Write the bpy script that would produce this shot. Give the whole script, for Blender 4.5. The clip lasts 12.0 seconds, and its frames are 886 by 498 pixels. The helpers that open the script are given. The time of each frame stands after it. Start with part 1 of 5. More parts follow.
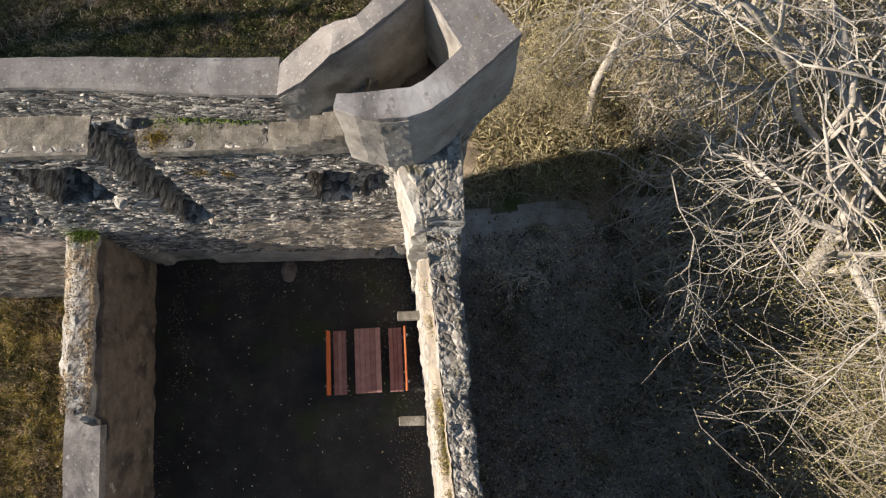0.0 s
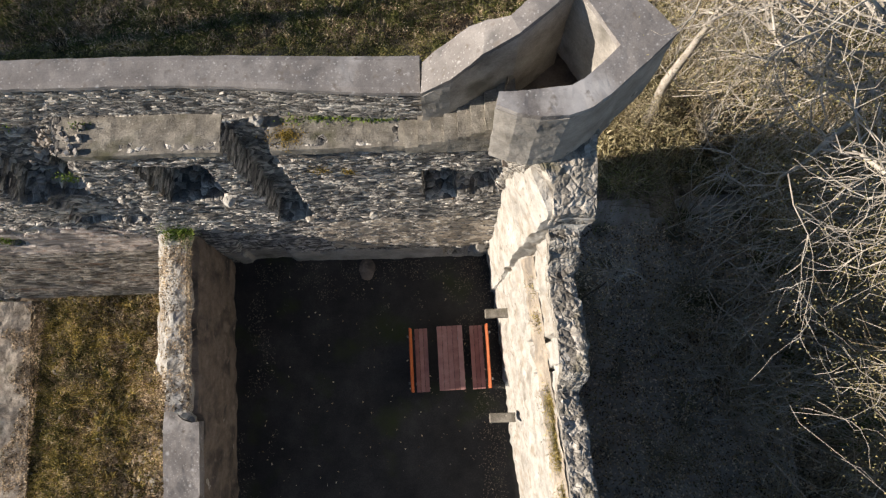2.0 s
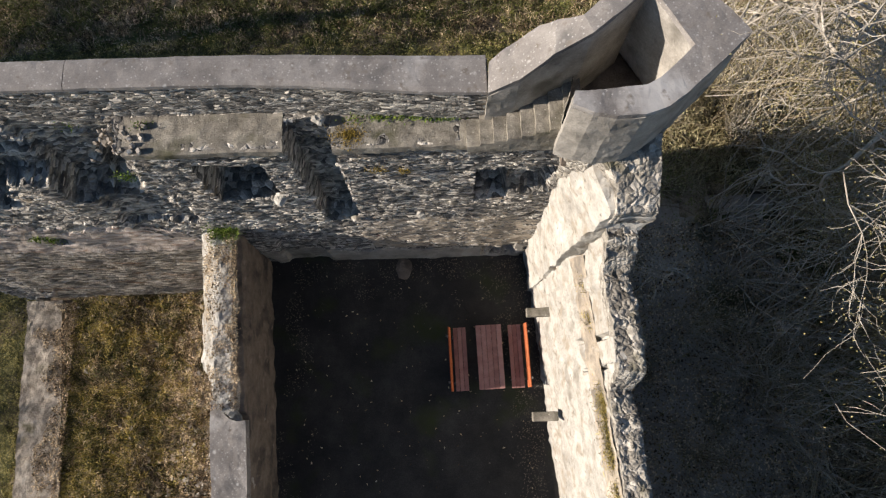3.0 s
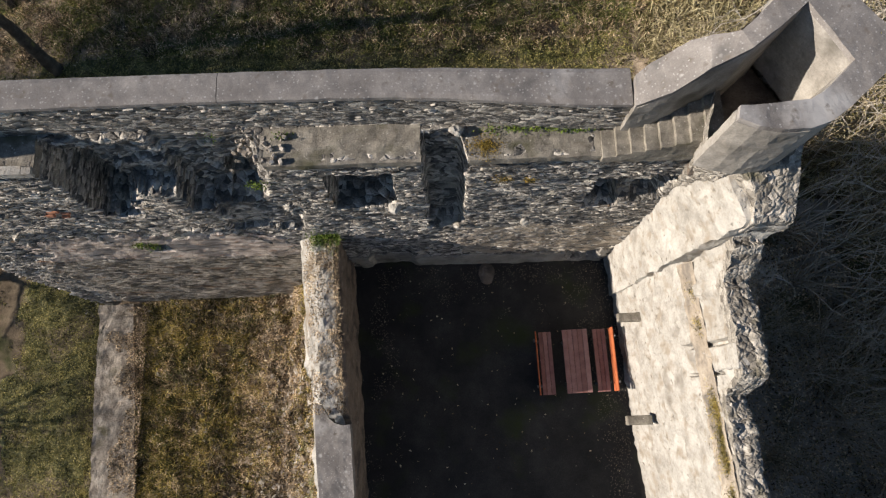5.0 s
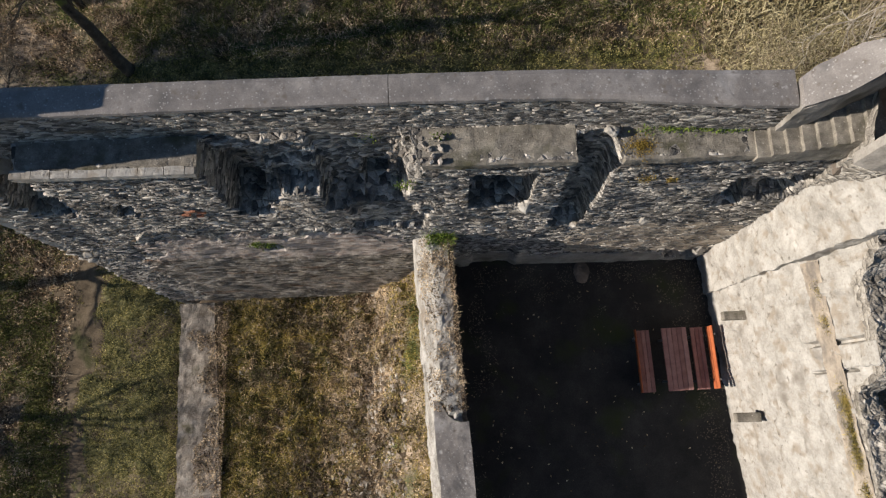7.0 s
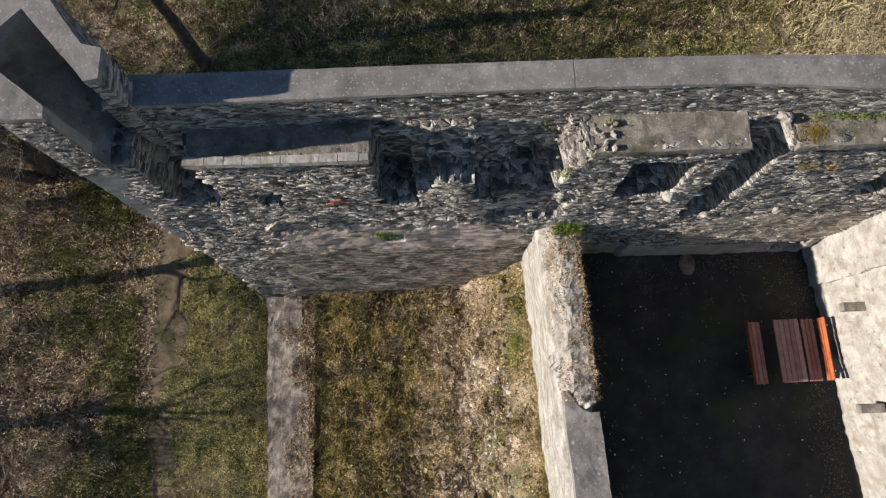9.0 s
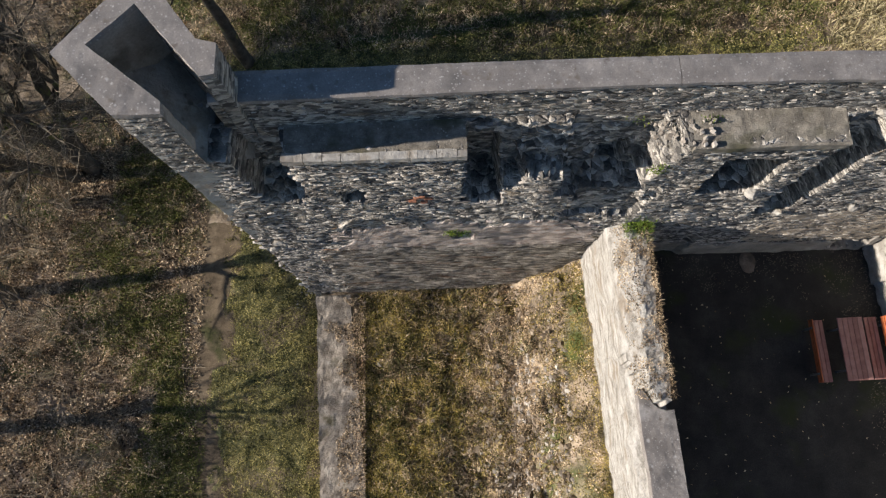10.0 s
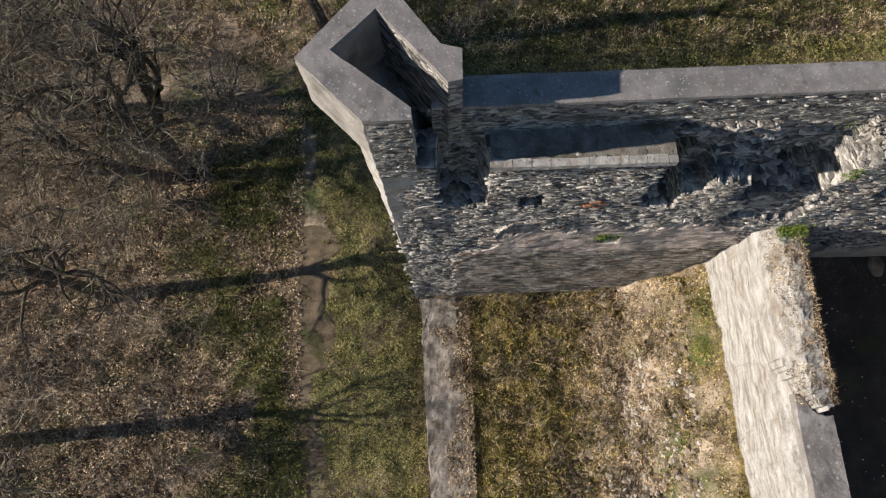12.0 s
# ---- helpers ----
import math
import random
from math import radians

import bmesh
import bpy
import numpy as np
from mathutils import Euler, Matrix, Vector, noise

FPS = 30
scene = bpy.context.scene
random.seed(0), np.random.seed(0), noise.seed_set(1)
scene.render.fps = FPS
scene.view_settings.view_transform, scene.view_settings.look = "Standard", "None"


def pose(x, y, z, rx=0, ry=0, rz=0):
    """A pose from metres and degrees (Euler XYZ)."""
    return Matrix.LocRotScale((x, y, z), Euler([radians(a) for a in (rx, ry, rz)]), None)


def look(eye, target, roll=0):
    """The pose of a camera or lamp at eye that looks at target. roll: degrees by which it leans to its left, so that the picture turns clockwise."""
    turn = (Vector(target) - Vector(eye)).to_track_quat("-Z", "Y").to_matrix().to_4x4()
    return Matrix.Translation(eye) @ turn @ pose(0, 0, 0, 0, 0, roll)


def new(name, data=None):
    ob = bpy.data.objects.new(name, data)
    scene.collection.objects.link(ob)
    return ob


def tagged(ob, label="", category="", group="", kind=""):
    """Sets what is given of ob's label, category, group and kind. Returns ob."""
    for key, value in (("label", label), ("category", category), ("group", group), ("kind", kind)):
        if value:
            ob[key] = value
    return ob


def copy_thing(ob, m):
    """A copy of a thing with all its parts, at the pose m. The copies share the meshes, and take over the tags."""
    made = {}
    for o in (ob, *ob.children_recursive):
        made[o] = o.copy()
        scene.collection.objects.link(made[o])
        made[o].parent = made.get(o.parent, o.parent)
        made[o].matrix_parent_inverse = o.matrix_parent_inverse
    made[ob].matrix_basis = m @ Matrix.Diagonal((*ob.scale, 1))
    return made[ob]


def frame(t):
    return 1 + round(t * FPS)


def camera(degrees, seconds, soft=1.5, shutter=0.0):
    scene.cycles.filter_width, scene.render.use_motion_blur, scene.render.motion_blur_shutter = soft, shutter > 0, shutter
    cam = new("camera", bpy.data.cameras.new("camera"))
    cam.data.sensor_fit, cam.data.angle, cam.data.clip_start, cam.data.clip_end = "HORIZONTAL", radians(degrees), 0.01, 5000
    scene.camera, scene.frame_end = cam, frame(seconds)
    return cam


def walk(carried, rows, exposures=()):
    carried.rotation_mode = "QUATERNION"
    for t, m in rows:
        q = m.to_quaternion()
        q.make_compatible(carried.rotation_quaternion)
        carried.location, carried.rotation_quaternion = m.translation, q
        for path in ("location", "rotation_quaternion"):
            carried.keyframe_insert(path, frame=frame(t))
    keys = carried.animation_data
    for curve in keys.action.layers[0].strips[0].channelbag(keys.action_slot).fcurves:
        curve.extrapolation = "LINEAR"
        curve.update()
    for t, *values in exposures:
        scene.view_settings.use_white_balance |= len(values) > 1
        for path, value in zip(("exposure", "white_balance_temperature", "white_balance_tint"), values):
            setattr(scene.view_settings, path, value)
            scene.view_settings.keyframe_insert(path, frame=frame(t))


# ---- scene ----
# the camera slides westward over the ruin, looking down at a fixed angle
cam = camera(66.0, 12.0, 1.25)
TILT, TWIST, HEADING = 13.383, -1.755, -0.008
PATH = [
    (0, 0.000, 0.524, 20.049),
    (0.5, -0.405, 0.527, 20.065),
    (1, -1.053, 0.551, 20.095),
    (1.5, -1.689, 0.522, 20.127),
    (2, -2.328, 0.513, 20.163),
    (2.5, -2.904, 0.515, 20.169),
    (3, -3.439, 0.517, 20.203),
    (5, -5.936, 0.689, 20.491),
    (5.5, -6.616, 0.738, 20.644),
    (6, -7.359, 0.747, 20.718),
    (6.5, -8.074, 0.718, 20.724),
    (7, -8.869, 0.706, 20.694),
    (9, -12.118, 0.571, 20.621),
    (9.5, -12.998, 0.574, 20.596),
    (10, -13.956, 0.578, 20.572),
    (10.5, -14.900, 0.612, 20.562),
    (11, -15.929, 0.705, 20.529),
    (11.5, -16.872, 0.792, 20.489),
    (12, -17.823, 0.828, 20.520),
]
walk(cam, [(t, pose(x, y, z, TILT, 0, HEADING) @ pose(0, 0, 0, 0, 0, TWIST)) for t, x, y, z in PATH],
     exposures=[(0, 0.25, 6600, 10), (2.5, 0.2, 6500, 10), (5, 0.0, 6450, 10), (6, -0.12, 6400, 10), (7, -0.2, 6350, 10), (9, 0.0, 6300, 10), (10.5, 0.06, 6300, 10), (12, 0.0, 6300, 10)])

# ---- light ----
SUN_WAY = Vector((1.0, 0.085, -0.41)).normalized()
sun = new("sun", bpy.data.lights.new("sun", "SUN"))
sun.data.energy, sun.data.angle, sun.data.color = 7.6, radians(0.55), (1.0, 0.888, 0.775)
sun.matrix_world = look((-60, -8, 40), Vector((-60, -8, 40)) + SUN_WAY)
world = bpy.data.worlds.new("sky")
scene.world = world
world.use_nodes = True
wn, wl = world.node_tree.nodes, world.node_tree.links
sky = wn.new("ShaderNodeTexSky")
sky.sky_type, sky.sun_disc = "NISHITA", False
sky.sun_elevation = math.asin(-SUN_WAY.z)
sky.air_density, sky.dust_density, sky.ozone_density = 1.0, 0.3, 4.0
sky.sun_rotation = math.atan2(-SUN_WAY.x, -SUN_WAY.y)
wn["Background"].inputs["Strength"].default_value = 0.10
wl.new(sky.outputs["Color"], wn["Background"].inputs["Color"])
scene.view_settings.exposure = 0.0

# ---- materials ----
def mat(name, stops, scale=3.0, fine=30.0, rough=0.95, bump=0.4, island=0.0, spots=None, mix2=None, distance=0.03, each=0.0, layers=1.0, masonry=None, crisp=0.0):
    """A weathered surface: colour ramp over two sizes of noise, with relief; island: tone steps from stone to stone."""
    m = bpy.data.materials.new(name)
    m.use_nodes = True
    n, l = m.node_tree.nodes, m.node_tree.links
    b = n["Principled BSDF"]
    b.inputs["Roughness"].default_value = rough
    b.inputs["Specular IOR Level"].default_value = 0.2
    geo = n.new("ShaderNodeNewGeometry")
    big, small = n.new("ShaderNodeTexNoise"), n.new("ShaderNodeTexNoise")
    where = n.new("ShaderNodeVectorMath")
    where.operation = "MULTIPLY"
    where.inputs[1].default_value = (1, 1, layers)
    l.new(geo.outputs["Position"], where.inputs[0])
    for t, s in ((big, scale), (small, fine)):
        t.inputs["Scale"].default_value, t.inputs["Detail"].default_value, t.inputs["Roughness"].default_value = s, 6, 0.65
        l.new(where.outputs[0], t.inputs["Vector"])
    add = n.new("ShaderNodeMath")
    add.operation = "MULTIPLY_ADD"
    l.new(small.outputs["Fac"], add.inputs[0])
    add.inputs[1].default_value = 0.5
    l.new(big.outputs["Fac"], add.inputs[2])
    last = add
    if island:
        more = n.new("ShaderNodeMath")
        more.operation = "MULTIPLY_ADD"
        l.new(geo.outputs["Random Per Island"], more.inputs[0])
        more.inputs[1].default_value = island
        l.new(last.outputs[0], more.inputs[2])
        last = more
    if each:
        info = n.new("ShaderNodeObjectInfo")
        more = n.new("ShaderNodeMath")
        more.operation = "MULTIPLY_ADD"
        l.new(info.outputs["Random"], more.inputs[0])
        more.inputs[1].default_value = each
        l.new(last.outputs[0], more.inputs[2])
        last = more
    courses_edge = None
    if masonry:
        size, tone = masonry
        wob = n.new("ShaderNodeTexNoise")
        wob.inputs["Scale"].default_value, wob.inputs["Detail"].default_value = 3.0, 3
        l.new(geo.outputs["Position"], wob.inputs["Vector"])
        bent = n.new("ShaderNodeVectorMath")
        bent.operation = "MULTIPLY_ADD"
        l.new(wob.outputs["Color"], bent.inputs[0])
        bent.inputs[1].default_value = (0.12, 0.12, 0.10)
        l.new(geo.outputs["Position"], bent.inputs[2])
        grid = n.new("ShaderNodeVectorMath")
        grid.operation = "MULTIPLY"
        grid.inputs[1].default_value = size
        l.new(bent.outputs[0], grid.inputs[0])
        cell, joint = n.new("ShaderNodeTexVoronoi"), n.new("ShaderNodeTexVoronoi")
        joint.feature = "DISTANCE_TO_EDGE"
        for t in (cell, joint):
            t.inputs["Scale"].default_value = 1.0
            l.new(grid.outputs[0], t.inputs["Vector"])
        split = n.new("ShaderNodeSeparateColor")
        l.new(cell.outputs["Color"], split.inputs["Color"])
        more = n.new("ShaderNodeMath")
        more.operation = "MULTIPLY_ADD"
        l.new(split.outputs["Red"], more.inputs[0])
        more.inputs[1].default_value = tone
        l.new(last.outputs[0], more.inputs[2])
        last = more
        island = island + tone
        rise = n.new("ShaderNodeMapRange")
        rise.inputs["From Max"].default_value = 0.22
        l.new(joint.outputs["Distance"], rise.inputs["Value"])
        tall = n.new("ShaderNodeMath")
        tall.operation = "MULTIPLY_ADD"
        l.new(split.outputs["Green"], tall.inputs[0])
        tall.inputs[1].default_value = 0.9
        l.new(rise.outputs["Result"], tall.inputs[2])
        courses_edge = n.new("ShaderNodeMath")
        courses_edge.operation = "MULTIPLY_ADD"
        l.new(tall.outputs[0], courses_edge.inputs[0])
        courses_edge.inputs[1].default_value = 0.7
        l.new(add.outputs[0], courses_edge.inputs[2])
    mr = n.new("ShaderNodeMapRange")
    mr.inputs["From Min"].default_value = 0.50 + 0.35 * (island + each) + crisp
    mr.inputs["From Max"].default_value = 1.0 + 0.65 * (island + each) - crisp
    l.new(last.outputs[0], mr.inputs["Value"])
    ramp = n.new("ShaderNodeValToRGB")
    els = ramp.color_ramp.elements
    while len(els) < len(stops):
        els.new(0.5)
    for i, c in enumerate(stops):
        els[i].position, els[i].color = i / (len(stops) - 1), (*c, 1)
    l.new(mr.outputs["Result"], ramp.inputs["Fac"])
    colour = ramp.outputs["Color"]

    def blend(fac, tone):
        nonlocal colour
        mx = n.new("ShaderNodeMix")
        mx.data_type = "RGBA"
        l.new(fac, mx.inputs["Factor"])
        l.new(colour, mx.inputs["A"])
        mx.inputs["B"].default_value = (*tone, 1)
        colour = mx.outputs["Result"]

    def mask(sock, lo, hi):
        r = n.new("ShaderNodeMapRange")
        r.inputs["From Min"].default_value, r.inputs["From Max"].default_value = lo, hi
        l.new(sock, r.inputs["Value"])
        return r.outputs["Result"]

    for tone, size, lo, hi in mix2 or ():
        t = n.new("ShaderNodeTexNoise")
        t.inputs["Scale"].default_value, t.inputs["Detail"].default_value = size, 5
        l.new(where.outputs[0], t.inputs["Vector"])
        blend(mask(t.outputs["Fac"], lo, hi), tone)
    for tone, size, lo, hi in spots or ():
        warp = n.new("ShaderNodeTexNoise")
        warp.inputs["Scale"].default_value = size * 2.5
        l.new(geo.outputs["Position"], warp.inputs["Vector"])
        off = n.new("ShaderNodeVectorMath")
        off.operation = "MULTIPLY_ADD"
        l.new(warp.outputs["Color"], off.inputs[0])
        off.inputs[1].default_value = (0.35 / size,) * 3
        l.new(geo.outputs["Position"], off.inputs[2])
        v = n.new("ShaderNodeTexVoronoi")
        v.inputs["Scale"].default_value = size
        l.new(off.outputs[0], v.inputs["Vector"])
        blend(mask(v.outputs["Distance"], hi, lo), tone)
    l.new(colour, b.inputs["Base Color"])
    if bump:
        bp = n.new("ShaderNodeBump")
        bp.inputs["Strength"].default_value, bp.inputs["Distance"].default_value = bump, distance
        l.new((courses_edge or add).outputs[0], bp.inputs["Height"])
        l.new(bp.outputs["Normal"], b.inputs["Normal"])
    return m


STONES = [(0.08, 0.075, 0.067), (0.19, 0.174, 0.152), (0.33, 0.305, 0.268), (0.60, 0.555, 0.48)]
STAINS = [((0.07, 0.07, 0.066), 0.9, 0.54, 0.72), ((0.30, 0.21, 0.13), 2.2, 0.66, 0.76)]
M_STONE = mat("rubble stone", STONES, 2.0, 30, island=0.9, bump=0.8, layers=2.5, mix2=STAINS)
M_STONE_EACH = mat("single rubble stone", STONES, 2.0, 30, each=0.9, bump=0.8, layers=2.5, mix2=STAINS)
M_MORTAR = mat("rubble masonry in lime mortar", [(0.09, 0.085, 0.078), (0.20, 0.188, 0.168), (0.345, 0.322, 0.285), (0.60, 0.56, 0.49)], 3.0, 36, bump=0.9, distance=0.05, layers=2.8, masonry=((6.0, 6.0, 14.0), 0.5), mix2=[((0.10, 0.098, 0.092), 0.8, 0.55, 0.74), ((0.46, 0.42, 0.35), 1.3, 0.58, 0.72), ((0.36, 0.27, 0.17), 0.55, 0.66, 0.78)], crisp=0.09)
M_BROKEN = mat("broken rubble core", [(0.09, 0.082, 0.07), (0.215, 0.197, 0.168), (0.345, 0.318, 0.272), (0.52, 0.485, 0.425)], 4.5, 34, bump=0.9, distance=0.04, masonry=((6.5, 6.5, 7.5), 0.45), mix2=[((0.14, 0.128, 0.085), 1.4, 0.58, 0.72), ((0.42, 0.388, 0.333), 0.8, 0.62, 0.74)])
M_PALE = mat("pale lime render", [(0.25, 0.234, 0.204), (0.395, 0.376, 0.336), (0.53, 0.51, 0.465)], 1.9, 17, bump=0.6, distance=0.06, layers=1.0, mix2=[((0.30, 0.262, 0.21), 3.0, 0.52, 0.68), ((0.22, 0.20, 0.17), 1.3, 0.56, 0.72), ((0.19, 0.175, 0.15), 6.0, 0.62, 0.72)])
M_PALE_MID = mat("dirty pale render", [(0.21, 0.195, 0.168), (0.41, 0.39, 0.35), (0.56, 0.54, 0.50)], 1.5, 18, bump=1.0, distance=0.06, layers=4.5, mix2=[((0.27, 0.225, 0.17), 1.2, 0.54, 0.70), ((0.17, 0.157, 0.135), 2.0, 0.60, 0.74)], crisp=0.06)
M_CAP = mat("cement coping", [(0.14, 0.128, 0.118), (0.225, 0.207, 0.19), (0.33, 0.308, 0.282)], 1.5, 40, bump=0.25, distance=0.015, spots=[((0.42, 0.405, 0.38), 2.6, 0.03, 0.13), ((0.43, 0.415, 0.39), 5.5, 0.03, 0.14), ((0.36, 0.345, 0.325), 14.0, 0.10, 0.26)], mix2=[((0.115, 0.11, 0.105), 1.7, 0.55, 0.75), ((0.42, 0.405, 0.385), 0.75, 0.60, 0.72), ((0.16, 0.14, 0.12), 6.0, 0.58, 0.72)])
M_LEDGE = mat("weathered ledge paving", [(0.09, 0.082, 0.066), (0.22, 0.20, 0.165), (0.38, 0.35, 0.29)], 3.5, 42, bump=0.8, mix2=[((0.10, 0.095, 0.06), 1.6, 0.55, 0.7)], spots=[((0.45, 0.42, 0.36), 9.0, 0.08, 0.15)])
M_PLASTER = mat("pinkish old plaster", [(0.24, 0.205, 0.178), (0.46, 0.40, 0.355), (0.66, 0.595, 0.54)], 1.8, 24, bump=1.0, distance=0.09, layers=3.5, mix2=[((0.28, 0.165, 0.115), 2.6, 0.58, 0.72), ((0.13, 0.12, 0.105), 1.1, 0.60, 0.72)], crisp=0.06)
# this brown also carries the shade of the cross wall's east side
M_BROWN = mat("darkened brown render", [(0.10, 0.085, 0.07), (0.19, 0.155, 0.125), (0.26, 0.22, 0.178)], 2.2, 24, bump=0.9, distance=0.05, mix2=[((0.07, 0.064, 0.057), 1.2, 0.50, 0.66), ((0.27, 0.22, 0.18), 3.5, 0.60, 0.72)])
M_DIRTY = mat("streaked old render", [(0.09, 0.082, 0.07), (0.22, 0.198, 0.168), (0.40, 0.362, 0.312), (0.60, 0.55, 0.48)], 1.6, 20, bump=1.0, distance=0.06, layers=5.0, masonry=((3.2, 3.2, 17.0), 0.45), mix2=[((0.27, 0.165, 0.105), 0.7, 0.60, 0.74)], crisp=0.08)
M_FOOT = mat("smooth grey render", [(0.17, 0.158, 0.138), (0.29, 0.27, 0.238), (0.42, 0.395, 0.35)], 1.6, 22, bump=0.4, mix2=[((0.13, 0.12, 0.10), 1.1, 0.56, 0.70)])
M_TAN = mat("thin tan render", [(0.22, 0.185, 0.142), (0.38, 0.325, 0.255), (0.53, 0.465, 0.375)], 2.2, 28, bump=0.9, distance=0.04, layers=4.0, mix2=[((0.19, 0.17, 0.145), 1.5, 0.52, 0.68)])
M_RUBBLE = mat("pale rubble", [(0.20, 0.175, 0.145), (0.34, 0.305, 0.26), (0.52, 0.48, 0.42)], 2.5, 30, bump=0.6, island=0.7)
M_RUBBLE_PLAIN = mat("worn pale footing", [(0.13, 0.108, 0.084), (0.30, 0.26, 0.21), (0.46, 0.41, 0.34)], 2.6, 28, bump=1.0, distance=0.06, mix2=[((0.12, 0.105, 0.06), 1.5, 0.58, 0.72), ((0.09, 0.082, 0.068), 3.0, 0.64, 0.74)], crisp=0.06)
M_GROUND = mat("leaf litter ground", [(0.055, 0.044, 0.031), (0.22, 0.174, 0.123), (0.42, 0.338, 0.245)], 0.9, 22, bump=0.9, distance=0.08, mix2=[((0.075, 0.095, 0.028), 0.35, 0.50, 0.62), ((0.20, 0.15, 0.09), 2.5, 0.58, 0.72)], crisp=0.12)
M_GRASS_GROUND = mat("mossy turf", [(0.045, 0.05, 0.022), (0.125, 0.122, 0.054), (0.23, 0.21, 0.105)], 2.2, 16, bump=0.9, distance=0.06, mix2=[((0.17, 0.135, 0.09), 0.9, 0.50, 0.62), ((0.05, 0.055, 0.022), 2.2, 0.55, 0.68)], crisp=0.12)
M_FLOOR = mat("dark earth", [(0.018, 0.0178, 0.0175), (0.036, 0.0353, 0.034), (0.072, 0.069, 0.062)], 0.7, 30, bump=0.5, spots=[((0.22, 0.20, 0.17), 3.0, 0.03, 0.06)], mix2=[((0.04, 0.05, 0.02), 0.6, 0.55, 0.7)])
M_PATH = mat("worn dirt path", [(0.05, 0.038, 0.024), (0.12, 0.092, 0.06), (0.20, 0.158, 0.105)], 1.6, 26, bump=0.8, distance=0.05, mix2=[((0.06, 0.06, 0.025), 0.9, 0.55, 0.68)])
M_WOOD = mat("red-brown stained boards", [(0.20, 0.10, 0.09), (0.29, 0.157, 0.142), (0.37, 0.22, 0.20)], 4.0, 50, rough=0.6, bump=0.15, each=0.5)
# the same boards in sunlight, with the light put into the orange
M_BACK_LIT = mat("board coloured orange as sunlit", [(0.30, 0.075, 0.03), (0.42, 0.12, 0.045), (0.5, 0.16, 0.06)], 4.0, 50, rough=0.6, bump=0.15)
M_STEEL = mat("galvanised steel", [(0.10, 0.10, 0.10), (0.16, 0.16, 0.16)], 5, 40, rough=0.5, bump=0.05)
M_BARK_PALE = mat("pale bark", [(0.20, 0.174, 0.138), (0.38, 0.342, 0.285), (0.56, 0.52, 0.455)], 3, 30, bump=0.5)
M_BARK = mat("grey-brown bark", [(0.035, 0.03, 0.023), (0.085, 0.071, 0.055), (0.16, 0.137, 0.103)], 3, 30, bump=0.6, mix2=[((0.19, 0.20, 0.05), 1.5, 0.60, 0.7)])
M_TWIG = mat("dry brown twigs", [(0.13, 0.10, 0.066), (0.27, 0.225, 0.158), (0.41, 0.35, 0.25)], 2, 12, bump=0, island=0.6)
M_TWIG_DARK = mat("brown bare twigs", [(0.075, 0.06, 0.041), (0.19, 0.155, 0.108), (0.34, 0.287, 0.21)], 2, 12, bump=0, island=0.6)
M_LEAF = mat("yellow-green leaves", [(0.07, 0.068, 0.016), (0.20, 0.175, 0.045), (0.38, 0.31, 0.11)], 0.8, 6, bump=0, island=0.7)
M_OLIVE = mat("olive leaves", [(0.07, 0.065, 0.026), (0.21, 0.188, 0.08), (0.40, 0.35, 0.175)], 0.8, 6, bump=0, island=0.7)
M_GREEN = mat("green undergrowth leaves", [(0.05, 0.058, 0.017), (0.15, 0.155, 0.045), (0.28, 0.265, 0.09)], 1.7, 6, bump=0, island=0.3, crisp=0.12)
M_IVY = mat("ivy leaves", [(0.035, 0.04, 0.014), (0.10, 0.098, 0.034), (0.21, 0.19, 0.075)], 1.7, 6, bump=0, island=0.3, crisp=0.1)
M_DRY = mat("dry grass and leaves", [(0.05, 0.035, 0.021), (0.24, 0.172, 0.102), (0.50, 0.378, 0.235), (0.80, 0.655, 0.455)], 1.7, 6, bump=0, island=0.35, crisp=0.13)
M_STRAW = mat("straw-coloured brush", [(0.14, 0.118, 0.06), (0.36, 0.31, 0.17), (0.58, 0.515, 0.32)], 0.8, 6, bump=0, island=0.8)
M_TURF = mat("turf blades", [(0.035, 0.036, 0.012), (0.15, 0.14, 0.04), (0.36, 0.315, 0.11), (0.50, 0.43, 0.18)], 1.7, 6, bump=0, island=0.3, crisp=0.13)
M_WEED = mat("weed leaves", [(0.035, 0.036, 0.011), (0.15, 0.128, 0.033), (0.36, 0.285, 0.08), (0.58, 0.455, 0.15)], 1.7, 6, bump=0, island=0.35, crisp=0.13)
M_MOSS = mat("green moss", [(0.06, 0.10, 0.015), (0.13, 0.19, 0.03), (0.22, 0.26, 0.05)], 3, 20, bump=0.3, island=0.5)
M_LICHEN = mat("orange lichen", [(0.14, 0.11, 0.03), (0.42, 0.28, 0.05)], 6, 30, bump=0.3)

# ---- builders ----
def mesh_ob(name, bm_or_data, material, parent=None, label="", smooth=False):
    if isinstance(bm_or_data, bmesh.types.BMesh):
        me = bpy.data.meshes.new(name)
        bmesh.ops.recalc_face_normals(bm_or_data, faces=bm_or_data.faces)
        bm_or_data.to_mesh(me)
        bm_or_data.free()
    else:
        me = bpy.data.meshes.new(name)
        verts, faces = bm_or_data
        me.from_pydata([tuple(v) for v in verts], [], faces)
    me.materials.append(material)
    if smooth:
        me.polygons.foreach_set("use_smooth", [True] * len(me.polygons))
    ob = new(name, me)
    if parent:
        ob.parent = parent
    if label:
        ob["label"] = label
    return ob


part = mesh_ob


def thing(name, at, label, category, group="", kind=""):
    e = new(name)
    e.location = at
    e.empty_display_size = 0.2
    return tagged(e, label, category, group, kind)


def N(x, y, z, s=1.0):
    return noise.noise(Vector((x, y, z)) * s)


